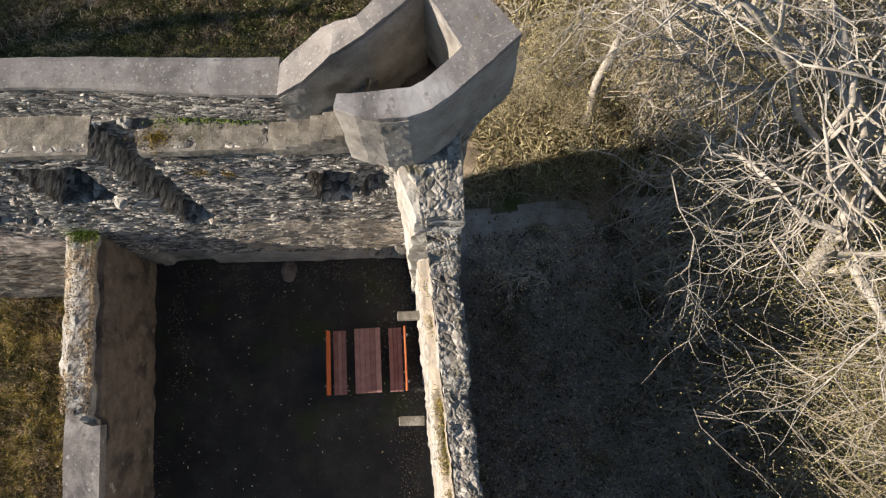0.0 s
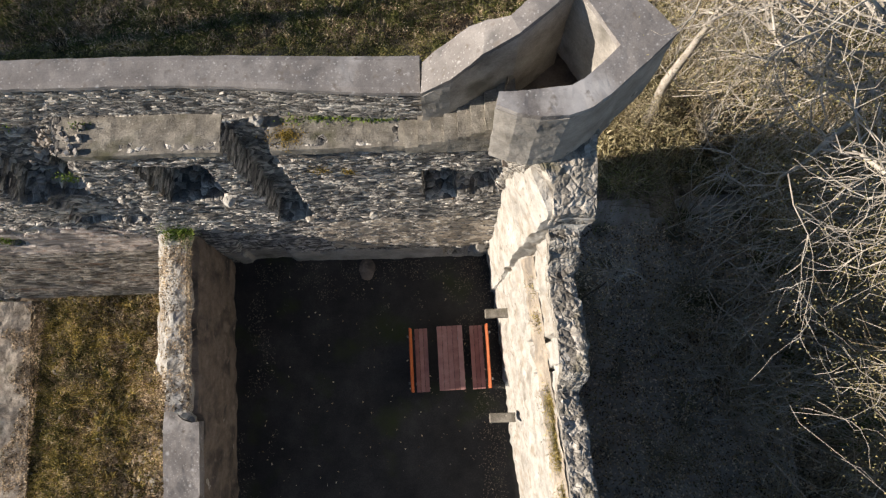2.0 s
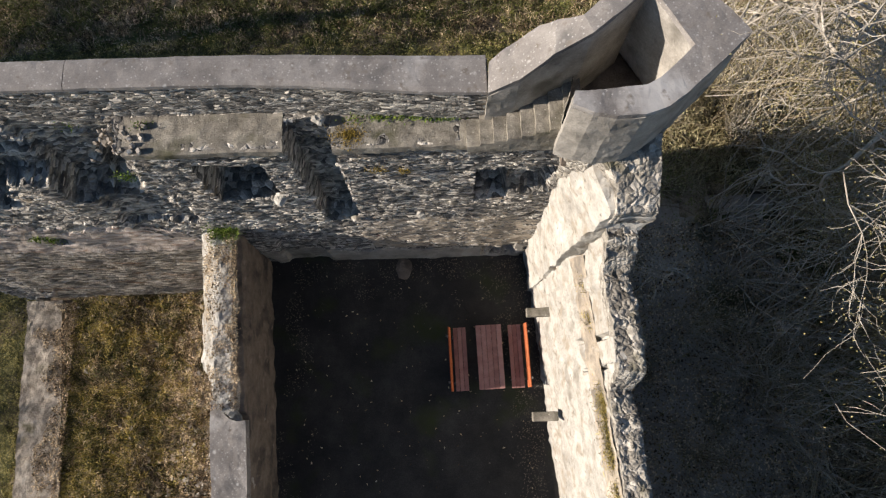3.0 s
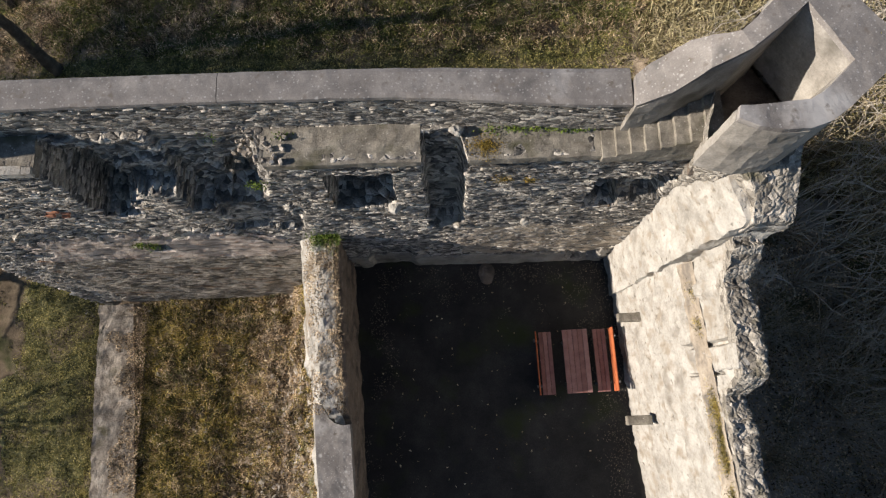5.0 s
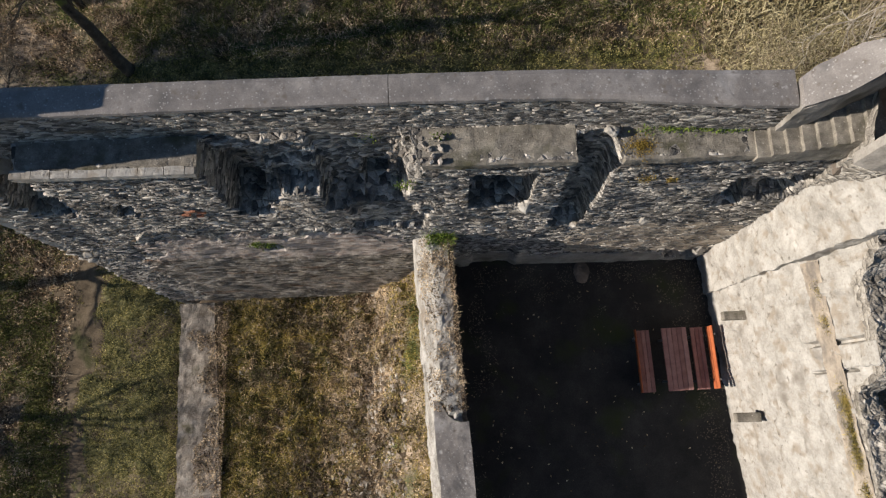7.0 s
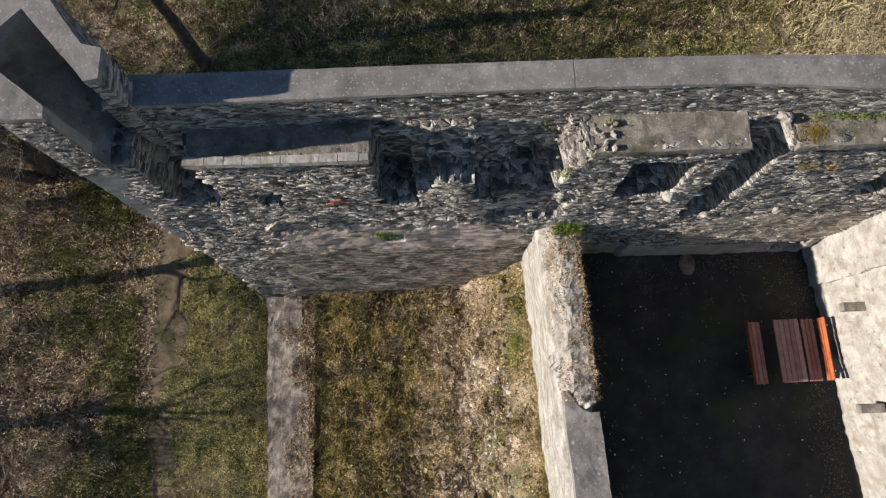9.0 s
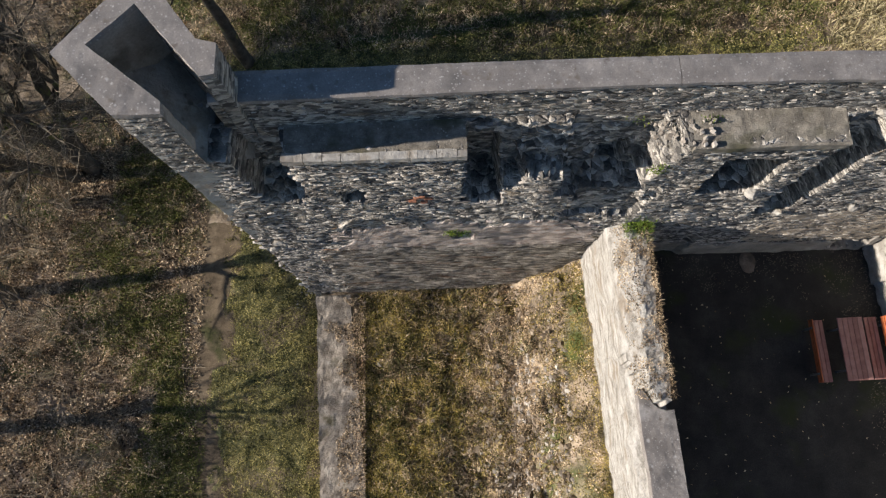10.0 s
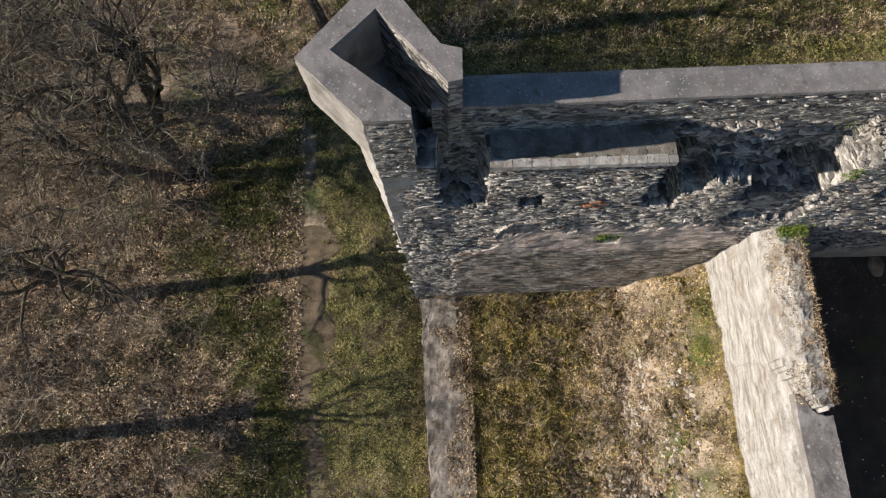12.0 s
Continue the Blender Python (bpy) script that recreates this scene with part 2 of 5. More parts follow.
def fbm(x, y, z, s=1.0, o=4):
    return noise.fractal(Vector((x, y, z)) * s, 0.8, 2.0, o)


def box(bm, x0, x1, y0, y1, z0, z1, m=None):
    r = bmesh.ops.create_cube(bm, size=1.0)
    vs = r["verts"]
    bmesh.ops.scale(bm, vec=(x1 - x0, y1 - y0, z1 - z0), verts=vs)
    bmesh.ops.translate(bm, vec=((x0 + x1) / 2, (y0 + y1) / 2, (z0 + z1) / 2), verts=vs)
    if m:
        bmesh.ops.transform(bm, matrix=m, verts=vs)
    return vs


def bevelled(bm, w=0.01, seg=1):
    bmesh.ops.bevel(bm, geom=list(bm.edges), offset=w, segments=seg, affect="EDGES")
    return bm


def roughen(bm, size, amp, s=2.0, low=0.0):
    """Cuts long edges until they are shorter than size, then pushes the points about by noise."""
    for _ in range(9):
        long = [e for e in bm.edges if e.calc_length() > size]
        if not long:
            break
        bmesh.ops.subdivide_edges(bm, edges=long, cuts=1)
        bmesh.ops.triangulate(bm, faces=[f for f in bm.faces if len(f.verts) > 4])
    for v in bm.verts:
        x, y, z = v.co
        v.co += Vector((fbm(x, y, z, s), fbm(x + 31, y, z, s), fbm(x, y + 47, z, s))) * amp
        v.co += Vector((N(x, y, z, 0.5), N(x + 9, y, z, 0.5), N(x, y + 5, z, 0.5))) * low
    return bm


def loft(bm, rings, close_ends=True):
    """A solid through rings of equally many points."""
    rows = [[bm.verts.new(p) for p in ring] for ring in rings]
    n = len(rows[0])
    for a, b in zip(rows, rows[1:]):
        for i in range(n):
            bm.faces.new((a[i], a[(i + 1) % n], b[(i + 1) % n], b[i]))
    if close_ends:
        bm.faces.new(rows[0])
        bm.faces.new(list(reversed(rows[-1])))
    return bm


def prism(bm, poly, z0, z1):
    tops = z1 if isinstance(z1, (list, tuple)) else [z1] * len(poly)
    return loft(bm, [[(x, y, z0) for x, y in poly], [(x, y, t) for (x, y), t in zip(poly, tops)]])


def stone_shape(rng, w, h, d):
    """One rough stone: uneven six-cornered outline in the wall, smaller front; x along, z up, front towards -y."""
    j = lambda a: rng.uniform(-a, a)
    ring = []
    for k in range(6):
        t = math.pi / 3 * k + j(0.3)
        c, sn = math.cos(t), math.sin(t)
        f = 1 / max(abs(c), abs(sn) * 1.05)
        ring.append((c * f * 0.5 * w * rng.uniform(0.82, 1.0), sn * f * 0.5 * h * rng.uniform(0.82, 1.0)))
    verts = [(x, 0.05, z) for x, z in ring]
    verts += [(x * 0.97, -d * 0.4 + j(0.2 * d), z * 0.95) for x, z in ring]
    tx, tz = j(0.5) * d / w, j(0.9) * d / h
    verts += [(x * 0.84 + j(0.04 * w), -d + x * tx + z * tz, z * 0.78 + j(0.05 * h)) for x, z in ring]
    faces = []
    for o in (0, 6):
        for i in range(6):
            faces.append((o + i, o + (i + 1) % 6, o + 6 + (i + 1) % 6, o + 6 + i))
    faces.append((12, 13, 14, 15, 16, 17))
    return verts, faces


def courses(rng, u0, u1, z0, z1, small=0.028, large=0.075):
    """Cells of random rubble: uneven courses of stones of uneven length."""
    z = z0
    while z < z1:
        h = small + (large * 1.5 - small) * rng.random() ** 2.2
        u = u0 - rng.uniform(0, 0.3)
        while u < u1:
            w = h * rng.uniform(1.8, 5.5)
            yield u + w / 2, z + h / 2 + rng.uniform(-0.02, 0.02), w, h * rng.uniform(0.75, 1.0)
            u += w + rng.uniform(0.01, 0.04)
        z += h + 0.012


def stone_skin(name, parent, cells, place, rng, material=None, depth=(0.004, 0.042), label=""):
    """Many stones in one mesh; place(u, z) gives the point and the outward way, or None."""
    verts, faces = [], []
    for u, z, w, h in cells:
        got = place(u, z)
        if got is None:
            continue
        p, out = Vector(got[0]), Vector(got[1]).normalized()
        along = Vector((0, 0, 1)).cross(out).normalized()
        up = out.cross(along)
        vs, fs = stone_shape(rng, w, h, rng.uniform(*depth))
        o = len(verts)
        tilt = rng.gauss(0, 0.11)
        for x, y, zz in vs:
            verts.append(p + along * (x - zz * tilt) - out * y + up * (zz + x * tilt))
        faces += [tuple(o + i for i in f) for f in fs]
    ob = mesh_ob(name, (verts, faces), material or M_STONE, parent, label)
    ob["kind"] = "stuff"
    return ob


def tube(verts, faces, pts, radii, sides=5):
    """A tapered tube along pts, added to the lists."""
    o = len(verts)
    n = len(pts)
    for i, p in enumerate(pts):
        d = (pts[min(i + 1, n - 1)] - pts[max(i - 1, 0)]).normalized()
        a = d.orthogonal().normalized()
        b = d.cross(a)
        for k in range(sides):
            t = 2 * math.pi * k / sides
            verts.append(p + (a * math.cos(t) + b * math.sin(t)) * radii[i])
    for i in range(n - 1):
        for k in range(sides):
            faces.append((o + i * sides + k, o + i * sides + (k + 1) % sides, o + (i + 1) * sides + (k + 1) % sides, o + (i + 1) * sides + k))
    faces.append(tuple(o + (n - 1) * sides + k for k in range(sides)))


def leaf(verts, faces, p, size, rng, flat=0.6):
    """A small folded leaf of two triangles."""
    n = Vector((rng.gauss(0, flat), rng.gauss(0, flat), 1)).normalized()
    a = n.orthogonal().normalized()
    a.rotate(Matrix.Rotation(rng.uniform(0, 6.28), 3, n))
    b = n.cross(a)
    o = len(verts)
    w = size * rng.uniform(0.35, 0.6)
    verts += [p - a * size * 0.5, p + b * w * 0.5 + n * size * 0.12, p + a * size * 0.5, p - b * w * 0.5 + n * size * 0.12]
    faces += [(o, o + 1, o + 2), (o, o + 2, o + 3)]

# ---- the ground ----
def smooth_step(a, b, x):
    t = min(1, max(0, (x - a) / (b - a)))
    return t * t * (3 - 2 * t)


def ground_z(x, y):
    z = -5.3 - 0.9 * smooth_step(-19, -26, x) + 1.3 * smooth_step(-1, 6, x)
    if y < 6.0 and -18.3 < x < -9.0:
        inner = -4.75 + 0.25 * smooth_step(-17, -15.5, x) + 0.45 * smooth_step(-14.0, -11.5, x) + 4.0 * smooth_step(-11.8, -9.3, x + 0.5 * fbm(x, y, 6, 0.7) * smooth_step(-9.6, -10.6, x)) + 0.12 * fbm(x, y, 0, 0.8)
        z = inner
    z += 0.10 * fbm(x, y, 3, 0.35) + 0.05 * fbm(x, y, 8, 1.5)
    return z


def ground_sheet():
    xs = list(np.arange(-46, -12.6, 0.4)) + list(np.arange(-12.4, -9.0, 0.14)) + list(np.arange(-8.8, 30.01, 0.4))
    ys = list(np.arange(-14, -4.1, 0.4)) + list(np.arange(-4, 6.0, 0.2)) + list(np.arange(6.0, 34.01, 0.4))
    xs = [-900, -300, -120, -70] + xs + [60, 120, 300, 900]
    ys = [-900, -300, -100, -40] + ys + [60, 120, 300, 900]
    verts = [(x, y, ground_z(x, y)) for y in ys for x in xs]
    w = len(xs)
    faces = [(j * w + i, j * w + i + 1, (j + 1) * w + i + 1, (j + 1) * w + i) for j in range(len(ys) - 1) for i in range(w - 1)]
    return mesh_ob("ground", (verts, faces), M_GROUND, smooth=True)


tagged(ground_sheet(), "uneven ground covered with brown leaf litter and moss", "ground", kind="structure")


def patch(name, x0, x1, y0, y1, material, lift, edge, label, seed, step=0.25):
    """A sheet of other ground lying just above the main one, with a ragged outline."""
    verts, faces, index = [], [], {}
    nx, ny = int((x1 - x0) / step), int((y1 - y0) / step)
    def vid(i, j):
        if (i, j) not in index:
            x, y = x0 + i * step, y0 + j * step
            index[(i, j)] = len(verts)
            d = min(x - x0, x1 - x, y - y0, y1 - y)
            verts.append((x, y, ground_z(x, y) + lift * smooth_step(-0.2, 0.6, d + edge * fbm(x, y, seed, 0.5)) - 0.01))
        return index[(i, j)]
    for j in range(ny):
        for i in range(nx):
            x, y = x0 + (i + 0.5) * step, y0 + (j + 0.5) * step
            d = min(x - x0, x1 - x, y - y0, y1 - y)
            if d + edge * fbm(x, y, seed, 0.5) > 0.05:
                faces.append((vid(i, j), vid(i + 1, j), vid(i + 1, j + 1), vid(i, j + 1)))
    return tagged(mesh_ob(name, (verts, faces), material, smooth=True), label, "ground", kind="structure")


patch("lawn", -22.9, -18.4, -12, 13, M_GRASS_GROUND, 0.09, 1.6, "mossy yellow-green turf strip beside the low wall", 3)
patch("lawn_north", -24, 1.0, 12.2, 15.6, M_GRASS_GROUND, 0.05, 1.2, "shaded turf strip behind the tall wall", 7)
M_CLOD = mat("crumbly brown earth", [(0.10, 0.078, 0.055), (0.22, 0.175, 0.125), (0.36, 0.295, 0.22)], 2.5, 18, bump=0.9, distance=0.05, island=0.4, crisp=0.1)
# grey-brown earth, paler than its own tone: haze over the shade is put in
M_EARTH_PALED = mat("bare earth paled for haze", [(0.20, 0.175, 0.145), (0.35, 0.312, 0.262), (0.50, 0.452, 0.385)], 1.4, 20, bump=0.9, distance=0.06, mix2=[((0.10, 0.095, 0.05), 0.6, 0.54, 0.68)])
patch("earth", 0.6, 9.5, -12, 8.2, M_EARTH_PALED, 0.06, 1.5, "bare grey-brown earth, paled for haze over the east wall's shade", 9)
patch("path", -24.6, -21.2, -14, 9, M_PATH, 0.05, 1.1, "worn bare dirt footpath through the turf", 5)

# ---- the tall north wall ----
X_W, X_E = -18.85, 0.35
LEDGE, CAP = 8.65, 9.75
# hollows: x from, to, z from, to, how far back, edge roughness
HOLLOWS = [
    (-6.30, -5.40, 4.05, 9.2, 0.55, 0.04),
    (-8.28, -6.90, 5.80, 7.85, 1.05, 0.02),
    (-2.72, -1.95, 5.30, 7.30, 0.95, 0.06),
    (-2.10, -1.00, 5.75, 7.25, 0.42, 0.14),
    (-0.95, -0.20, 6.40, 7.25, 0.75, 0.05),
    (-13.45, -9.25, 7.75, 9.2, 0.62, 0.12),
    (-13.50, -12.25, 6.55, 9.2, 0.66, 0.12),
    (-13.50, -12.62, 5.60, 8.05, 1.15, 0.05),
    (-12.4, -11.2, 7.15, 8.2, 0.50, 0.20),
    (-11.40, -9.50, 6.00, 9.2, 0.74, 0.16),
    (-10.58, -9.90, 5.95, 7.28, 1.35, 0.03),
    (-11.0, -9.2, 4.3, 6.4, 0.16, 0.30),
    (-17.90, -16.85, 6.10, 9.2, 0.80, 0.06),
    (-16.15, -15.55, 5.95, 6.75, 0.45, 0.08),
    (-13.75, -13.15, 2.65, 3.25, 0.50, 0.07),
    (-2.30, -1.35, 0.15, 1.10, 0.45, 0.05),
    (-8.05, -6.75, -0.3, 2.30, 0.12, 0.04),
]


def hollow(x, z):
    deep = 0.0
    for x0, x1, z0, z1, d, e in HOLLOWS:
        if not (x0 - 0.5 < x < x1 + 0.5 and z0 - 0.5 < z < z1 + 0.5):
            continue
        rag = e * fbm(x * 1.0, z * 1.0, d * 10, 2.2)
        d_in = min(x - x0, x1 - x, z - z0, z1 - z) + rag
        if d_in > 0:
            # the eastern jambs are splayed and worn
            deep = max(deep, d * min(1, d_in / 0.05, (x1 - x + rag) / 0.17))
    return deep


def rubble_relief(u, v, su, sv, seed):
    """Height of uneven stones laid in a surface, from 0 in the joints to about 1."""
    gaps, spots = noise.voronoi(Vector((u * su + 0.35 * N(u, v, seed, 2.0), v * sv + 0.35 * N(u, v, seed + 7, 2.0), seed)))
    edge = min(1.0, (gaps[1] - gaps[0]) * 2.6)
    c = spots[0]
    tall = noise.cell(c * 7.3)
    lean = (u * su - c.x) * (noise.cell(c * 3.1) - 0.5) + (v * sv - c.y) * (noise.cell(c * 5.7) - 0.5)
    return edge * (0.45 + 0.55 * tall + 0.9 * lean)


def base_y(x, z):
    return 5.16 + 0.015 * (z - 4) + 0.055 * fbm(x, z, 1, 0.9)


def face_y(x, z):
    h = hollow(x, z)
    if h > 0.08:
        h += 0.11 * fbm(x * 0.7, z * 2.4, 11, 2.4) * min(1.0, h * 3)
    return base_y(x, z) + 0.02 * fbm(x, z * 2.2, 4, 4.0) + h + 0.015 - 0.03 * rubble_relief(x, z, 5.0, 11.0, 2.0)


def north_sheet():
    step = 0.048
    nx, nz = int((X_E - X_W) / step), int((LEDGE + 5.8) / step)
    xs = [X_W + (X_E - X_W) * i / nx for i in range(nx + 1)]
    zs = [-5.8 + (LEDGE + 5.8) * i / nz for i in range(nz + 1)]
    verts = [(x, face_y(x, z), z) for z in zs for x in xs]
    verts += [(x, 5.98, LEDGE - 0.03) for x in xs]
    w = nx + 1
    faces = [(j * w + i, j * w + i + 1, (j + 1) * w + i + 1, (j + 1) * w + i) for j in range(nz + 1) for i in range(nx)]
    return verts, faces


wall_n = thing("wall_north", (-9, 5.8, -5.5), "tall ruined rubble-stone curtain wall with niches and a broken ledge", "wall", kind="structure")
wall_n.location = (0, 0, 0)
part("face", north_sheet(), M_MORTAR, wall_n)
bm = bmesh.new()
box(bm, X_W, X_E, 6.36, 6.42, -6.2, LEDGE)
box(bm, X_W, X_W + 0.05, 5.18, 6.42, -6.2, LEDGE)
box(bm, X_E - 0.05, X_E, 5.18, 6.42, -6.2, LEDGE)
part("back_face", roughen(bm, 0.6, 0.02), M_MORTAR, wall_n)


def ledge_piece(x0, x1, y0=5.17, y1=5.92, z=LEDGE):
    bm = bmesh.new()
    box(bm, x0, x1, y0, y1, z - 0.22, z)
    return roughen(bm, 0.12, 0.018, 3.0)


for x0, x1 in ((-16.88, -13.45), (-9.20, -6.30), (-5.40, -2.85), (-2.9, -0.2)):
    part("ledge", ledge_piece(x0, x1), M_LEDGE, wall_n, "worn flat stone ledge")

# added pale kerb; its colour stands for the sunlit strip along the ledge
kx = -16.9
kr = random.Random(8)
while kx < -13.6:
    kw = kr.uniform(0.3, 0.7)
    bm = bmesh.new()
    box(bm, kx, min(kx + kw, -13.46), 5.13, 5.27 + kr.uniform(0, 0.04), LEDGE - 0.1, LEDGE + 0.07)
    part("kerb_stone", roughen(bm, 0.12, 0.012, 4), M_PALE, wall_n)
    kx += kw + 0.012

# parapet, a little bowed in plan
def bow(x):
    return 0.10 * math.exp(-((x + 9.5) / 6.0) ** 2) - 0.22 * smooth_step(-7, -2.6, x)


def parapet():
    bm = bmesh.new()
    rings = []
    for i in range(61):
        x = X_W + 0.9 + (-2.6 - X_W - 0.9) * i / 60
        b = bow(x)
        rings.append([(x, 5.86 + b, LEDGE - 0.4), (x, 6.42 + b * 0.5, LEDGE - 0.4), (x, 6.42 + b * 0.5, CAP - 0.06), (x, 5.89 + b, CAP - 0.06)])
    loft(bm, rings)
    return roughen(bm, 0.25, 0.02)


part("parapet", parapet(), M_MORTAR, wall_n)
CUTS = [-17.95, -9.74, -2.62]
for a, b in zip(CUTS, CUTS[1:]):
    bm = bmesh.new()
    rings = []
    n = 36
    for i in range(n + 1):
        x = a + 0.006 + (b - a - 0.012) * i / n
        o = bow(x)
        w = 0.012 * fbm(x, 0, 0, 2)
        rings.append([(x, 5.85 + o + w, CAP - 0.09), (x, 6.46 + o * 0.5 + w, CAP - 0.09), (x, 6.45 + o * 0.5 + w, CAP - 0.01), (x, 6.36 + o * 0.5, CAP + 0.02), (x, 5.95 + o, CAP + 0.02), (x, 5.86 + o + w, CAP - 0.01)])
    loft(bm, rings)
    part("coping", roughen(bm, 0.14, 0.006, 4), M_CAP, wall_n, "grey cement coping spotted with lichen")

rng = random.Random(5)


def north_place(u, z):
    h = hollow(u, z)
    if h > 0.02:
        return None
    if (-16.4 < u < -11.3 and 1.7 < z < 3.6 + 0.7 * math.sin((u + 16.7) / 5.7 * 3.14) and rng.random() < 0.95) or (-17.4 < u < -9.7 and z < 1.7 and rng.random() < 0.45) or (-8.6 < u < -1 and z < 1.0):
        return None
    if z < -5 or rng.random() < 0.68 + 0.5 * fbm(u, z, 33, 0.6):
        return None
    return (u, min(face_y(u, z), base_y(u, z) + hollow(u, z)) + 0.005, z), (0, -1, 0)


# the stretch of single stones that lies nearest, then the joined rest
SINGLE = (-5.3, -2.8, 3.6, 8.4)
cells = list(courses(rng, X_W + 0.05, X_E - 0.1, -4.6, LEDGE - 0.25))
near = [c for c in cells if SINGLE[0] < c[0] < SINGLE[1] and SINGLE[2] < c[1] < SINGLE[3]][:900]
rest = [c for c in cells if c not in set(near)]
stone_skin("rubble_facing", wall_n, rest, north_place, rng, None, (0.002, 0.022))
stone_skin("parapet_facing", wall_n, list(courses(rng, X_W + 0.9, -2.7, LEDGE, CAP - 0.12, 0.02, 0.042)), lambda u, z: None if rng.random() < 0.86 else ((u, 5.865 + bow(u), z), (0, -1, 0)), rng, None, (0.002, 0.014))

def render_patch(x0, x1, z0, z1, arch, material, label, seed, lift=0.035, rag=0.3):
    """Remains of render on the tall wall, ragged at the rim; arch raises the middle of the upper edge."""
    nx, nz = int((x1 - x0) / 0.07), int((z1 - z0) / 0.07)
    pv = []
    for j in range(nz + 1):
        for i in range(nx + 1):
            x, t = x0 + (x1 - x0) * i / nx, j / nz
            z = z0 + t * (z1 - z0 + arch * math.sin(math.pi * i / nx))
            e = min(x - x0, x1 - x, z - z0 + 0.5, (1 - t) * (z1 - z0)) + rag * fbm(x, z, seed, 1.6)
            pv.append((x, base_y(x, z) + hollow(x, z) + 0.012 * fbm(x, z * 3, seed, 2.5) - lift + 0.16 * smooth_step(0.14, 0.0, e), z))
    pf = [(j * (nx + 1) + i, j * (nx + 1) + i + 1, (j + 1) * (nx + 1) + i + 1, (j + 1) * (nx + 1) + i) for j in range(nz) for i in range(nx)]
    part("render", (pv, pf), material, wall_n, label)


render_patch(-16.9, -9.75, 1.75, 3.6, 0.85, M_PLASTER, "remains of pinkish plaster below a vault scar", 9, 0.030, 0.6)
render_patch(-17.6, -9.7, -4.6, 1.95, 0.2, M_DIRTY, "streaked grey-brown render near the ground", 19, 0.034)
render_patch(-5.6, -0.95, 1.2, 3.7, 0.4, M_TAN, "thin patchy remains of tan render between the stones", 39, 0.0, 0.6)
render_patch(-8.6, -1.0, -0.2, 1.25, 0.0, M_FOOT, "smooth grey render along the foot of the wall", 29, 0.034)


def vault_scar(x0, x1, z0, z1, rise, seed):
    """A thin broken rib of mortar and stone where a vault once sprang from the wall."""
    bm = bmesh.new()
    rings = []
    for i in range(41):
        t = i / 40
        x = x0 + (x1 - x0) * t
        z = z0 + (z1 - z0) * t + rise * math.sin(math.pi * t) ** 0.8
        out = 0.03 + 0.07 * max(0.0, 0.55 + fbm(x, z, seed, 2.0))
        y = base_y(x, z)
        rings.append([(x, y + 0.05, z - 0.10), (x, y - out, z - 0.07), (x, y - out * 0.8, z + 0.03), (x, y + 0.05, z + 0.10)])
    loft(bm, rings)
    part("vault_scar", roughen(bm, 0.1, 0.025, 4), M_MORTAR, wall_n, "broken rib left by a vanished vault")


vault_scar(-16.55, -14.3, 4.1, 3.75, 1.0, 3)
vault_scar(-12.7, -10.4, 4.2, 3.2, 0.75, 5)

# ---- turrets ----
tw_arm_w = [(-20.05, 6.25), (-19.0, 5.15), (-18.23, 5.15), (-18.25, 5.36), (-19.5, 6.37), (-18.77, 7.07), (-18.72, 7.75)]
tw_arm_e = [(-18.72, 7.75), (-18.77, 7.07), (-17.66, 5.76), (-17.43, 5.80), (-17.43, 6.33), (-17.77, 6.42)]
tower_w = thing("turret_west", (0, 0, 0), "open diamond-shaped stone corner turret with cement-capped parapet", "turret", "corner turrets", kind="structure")
def capped(parent, poly, z0, z1, cap=0.12, material=M_MORTAR):
    bm = bmesh.new()
    top = z1 if isinstance(z1, (list, tuple)) else [z1] * len(poly)
    prism(bm, poly, z0, [t - cap for t in top])
    part("parapet", roughen(bm, 0.12, 0.02, 2.5), material, parent)
    bm = bmesh.new()
    loft(bm, [[(x, y, t - cap) for (x, y), t in zip(poly, top)], [(x, y, t) for (x, y), t in zip(poly, top)]])
    part("coping", roughen(bm, 0.13, 0.010, 3.0), M_CAP, parent, "grey cement coping spotted with lichen")


capped(tower_w, tw_arm_w, 9.4, 10.9, 0.12, M_FOOT)
capped(tower_w, tw_arm_e, 8.4, 10.9, 0.12, M_MORTAR)
bm = bmesh.new()
loft(bm, [[(-18.9, 5.17, -6.2), (-18.2, 5.25, -6.2), (-17.5, 5.9, -6.2), (-17.5, 6.5, -6.2), (-18.6, 7.6, -6.2), (-18.98, 5.9, -6.2)],
          [(-18.88, 5.16, -1.8), (-18.2, 5.25, -1.8), (-17.5, 5.9, -1.8), (-17.5, 6.5, -1.8), (-18.65, 7.65, -1.8), (-18.99, 5.9, -1.8)],
          [(-18.97, 5.15, 8.5), (-18.25, 5.22, 8.5), (-18.0, 5.8, 7.3), (-18.0, 6.4, 7.3), (-18.7, 7.7, 8.5), (-19.45, 6.0, 8.5)],
          [(-19.0, 5.15, 9.6), (-18.24, 5.18, 8.6), (-17.75, 5.75, 7.4), (-17.8, 6.4, 7.4), (-18.72, 7.72, 9.6), (-20.02, 6.25, 9.9)]])
part("body", roughen(bm, 0.25, 0.025), M_PALE, tower_w, "pale diagonal corner face narrowing downwards")

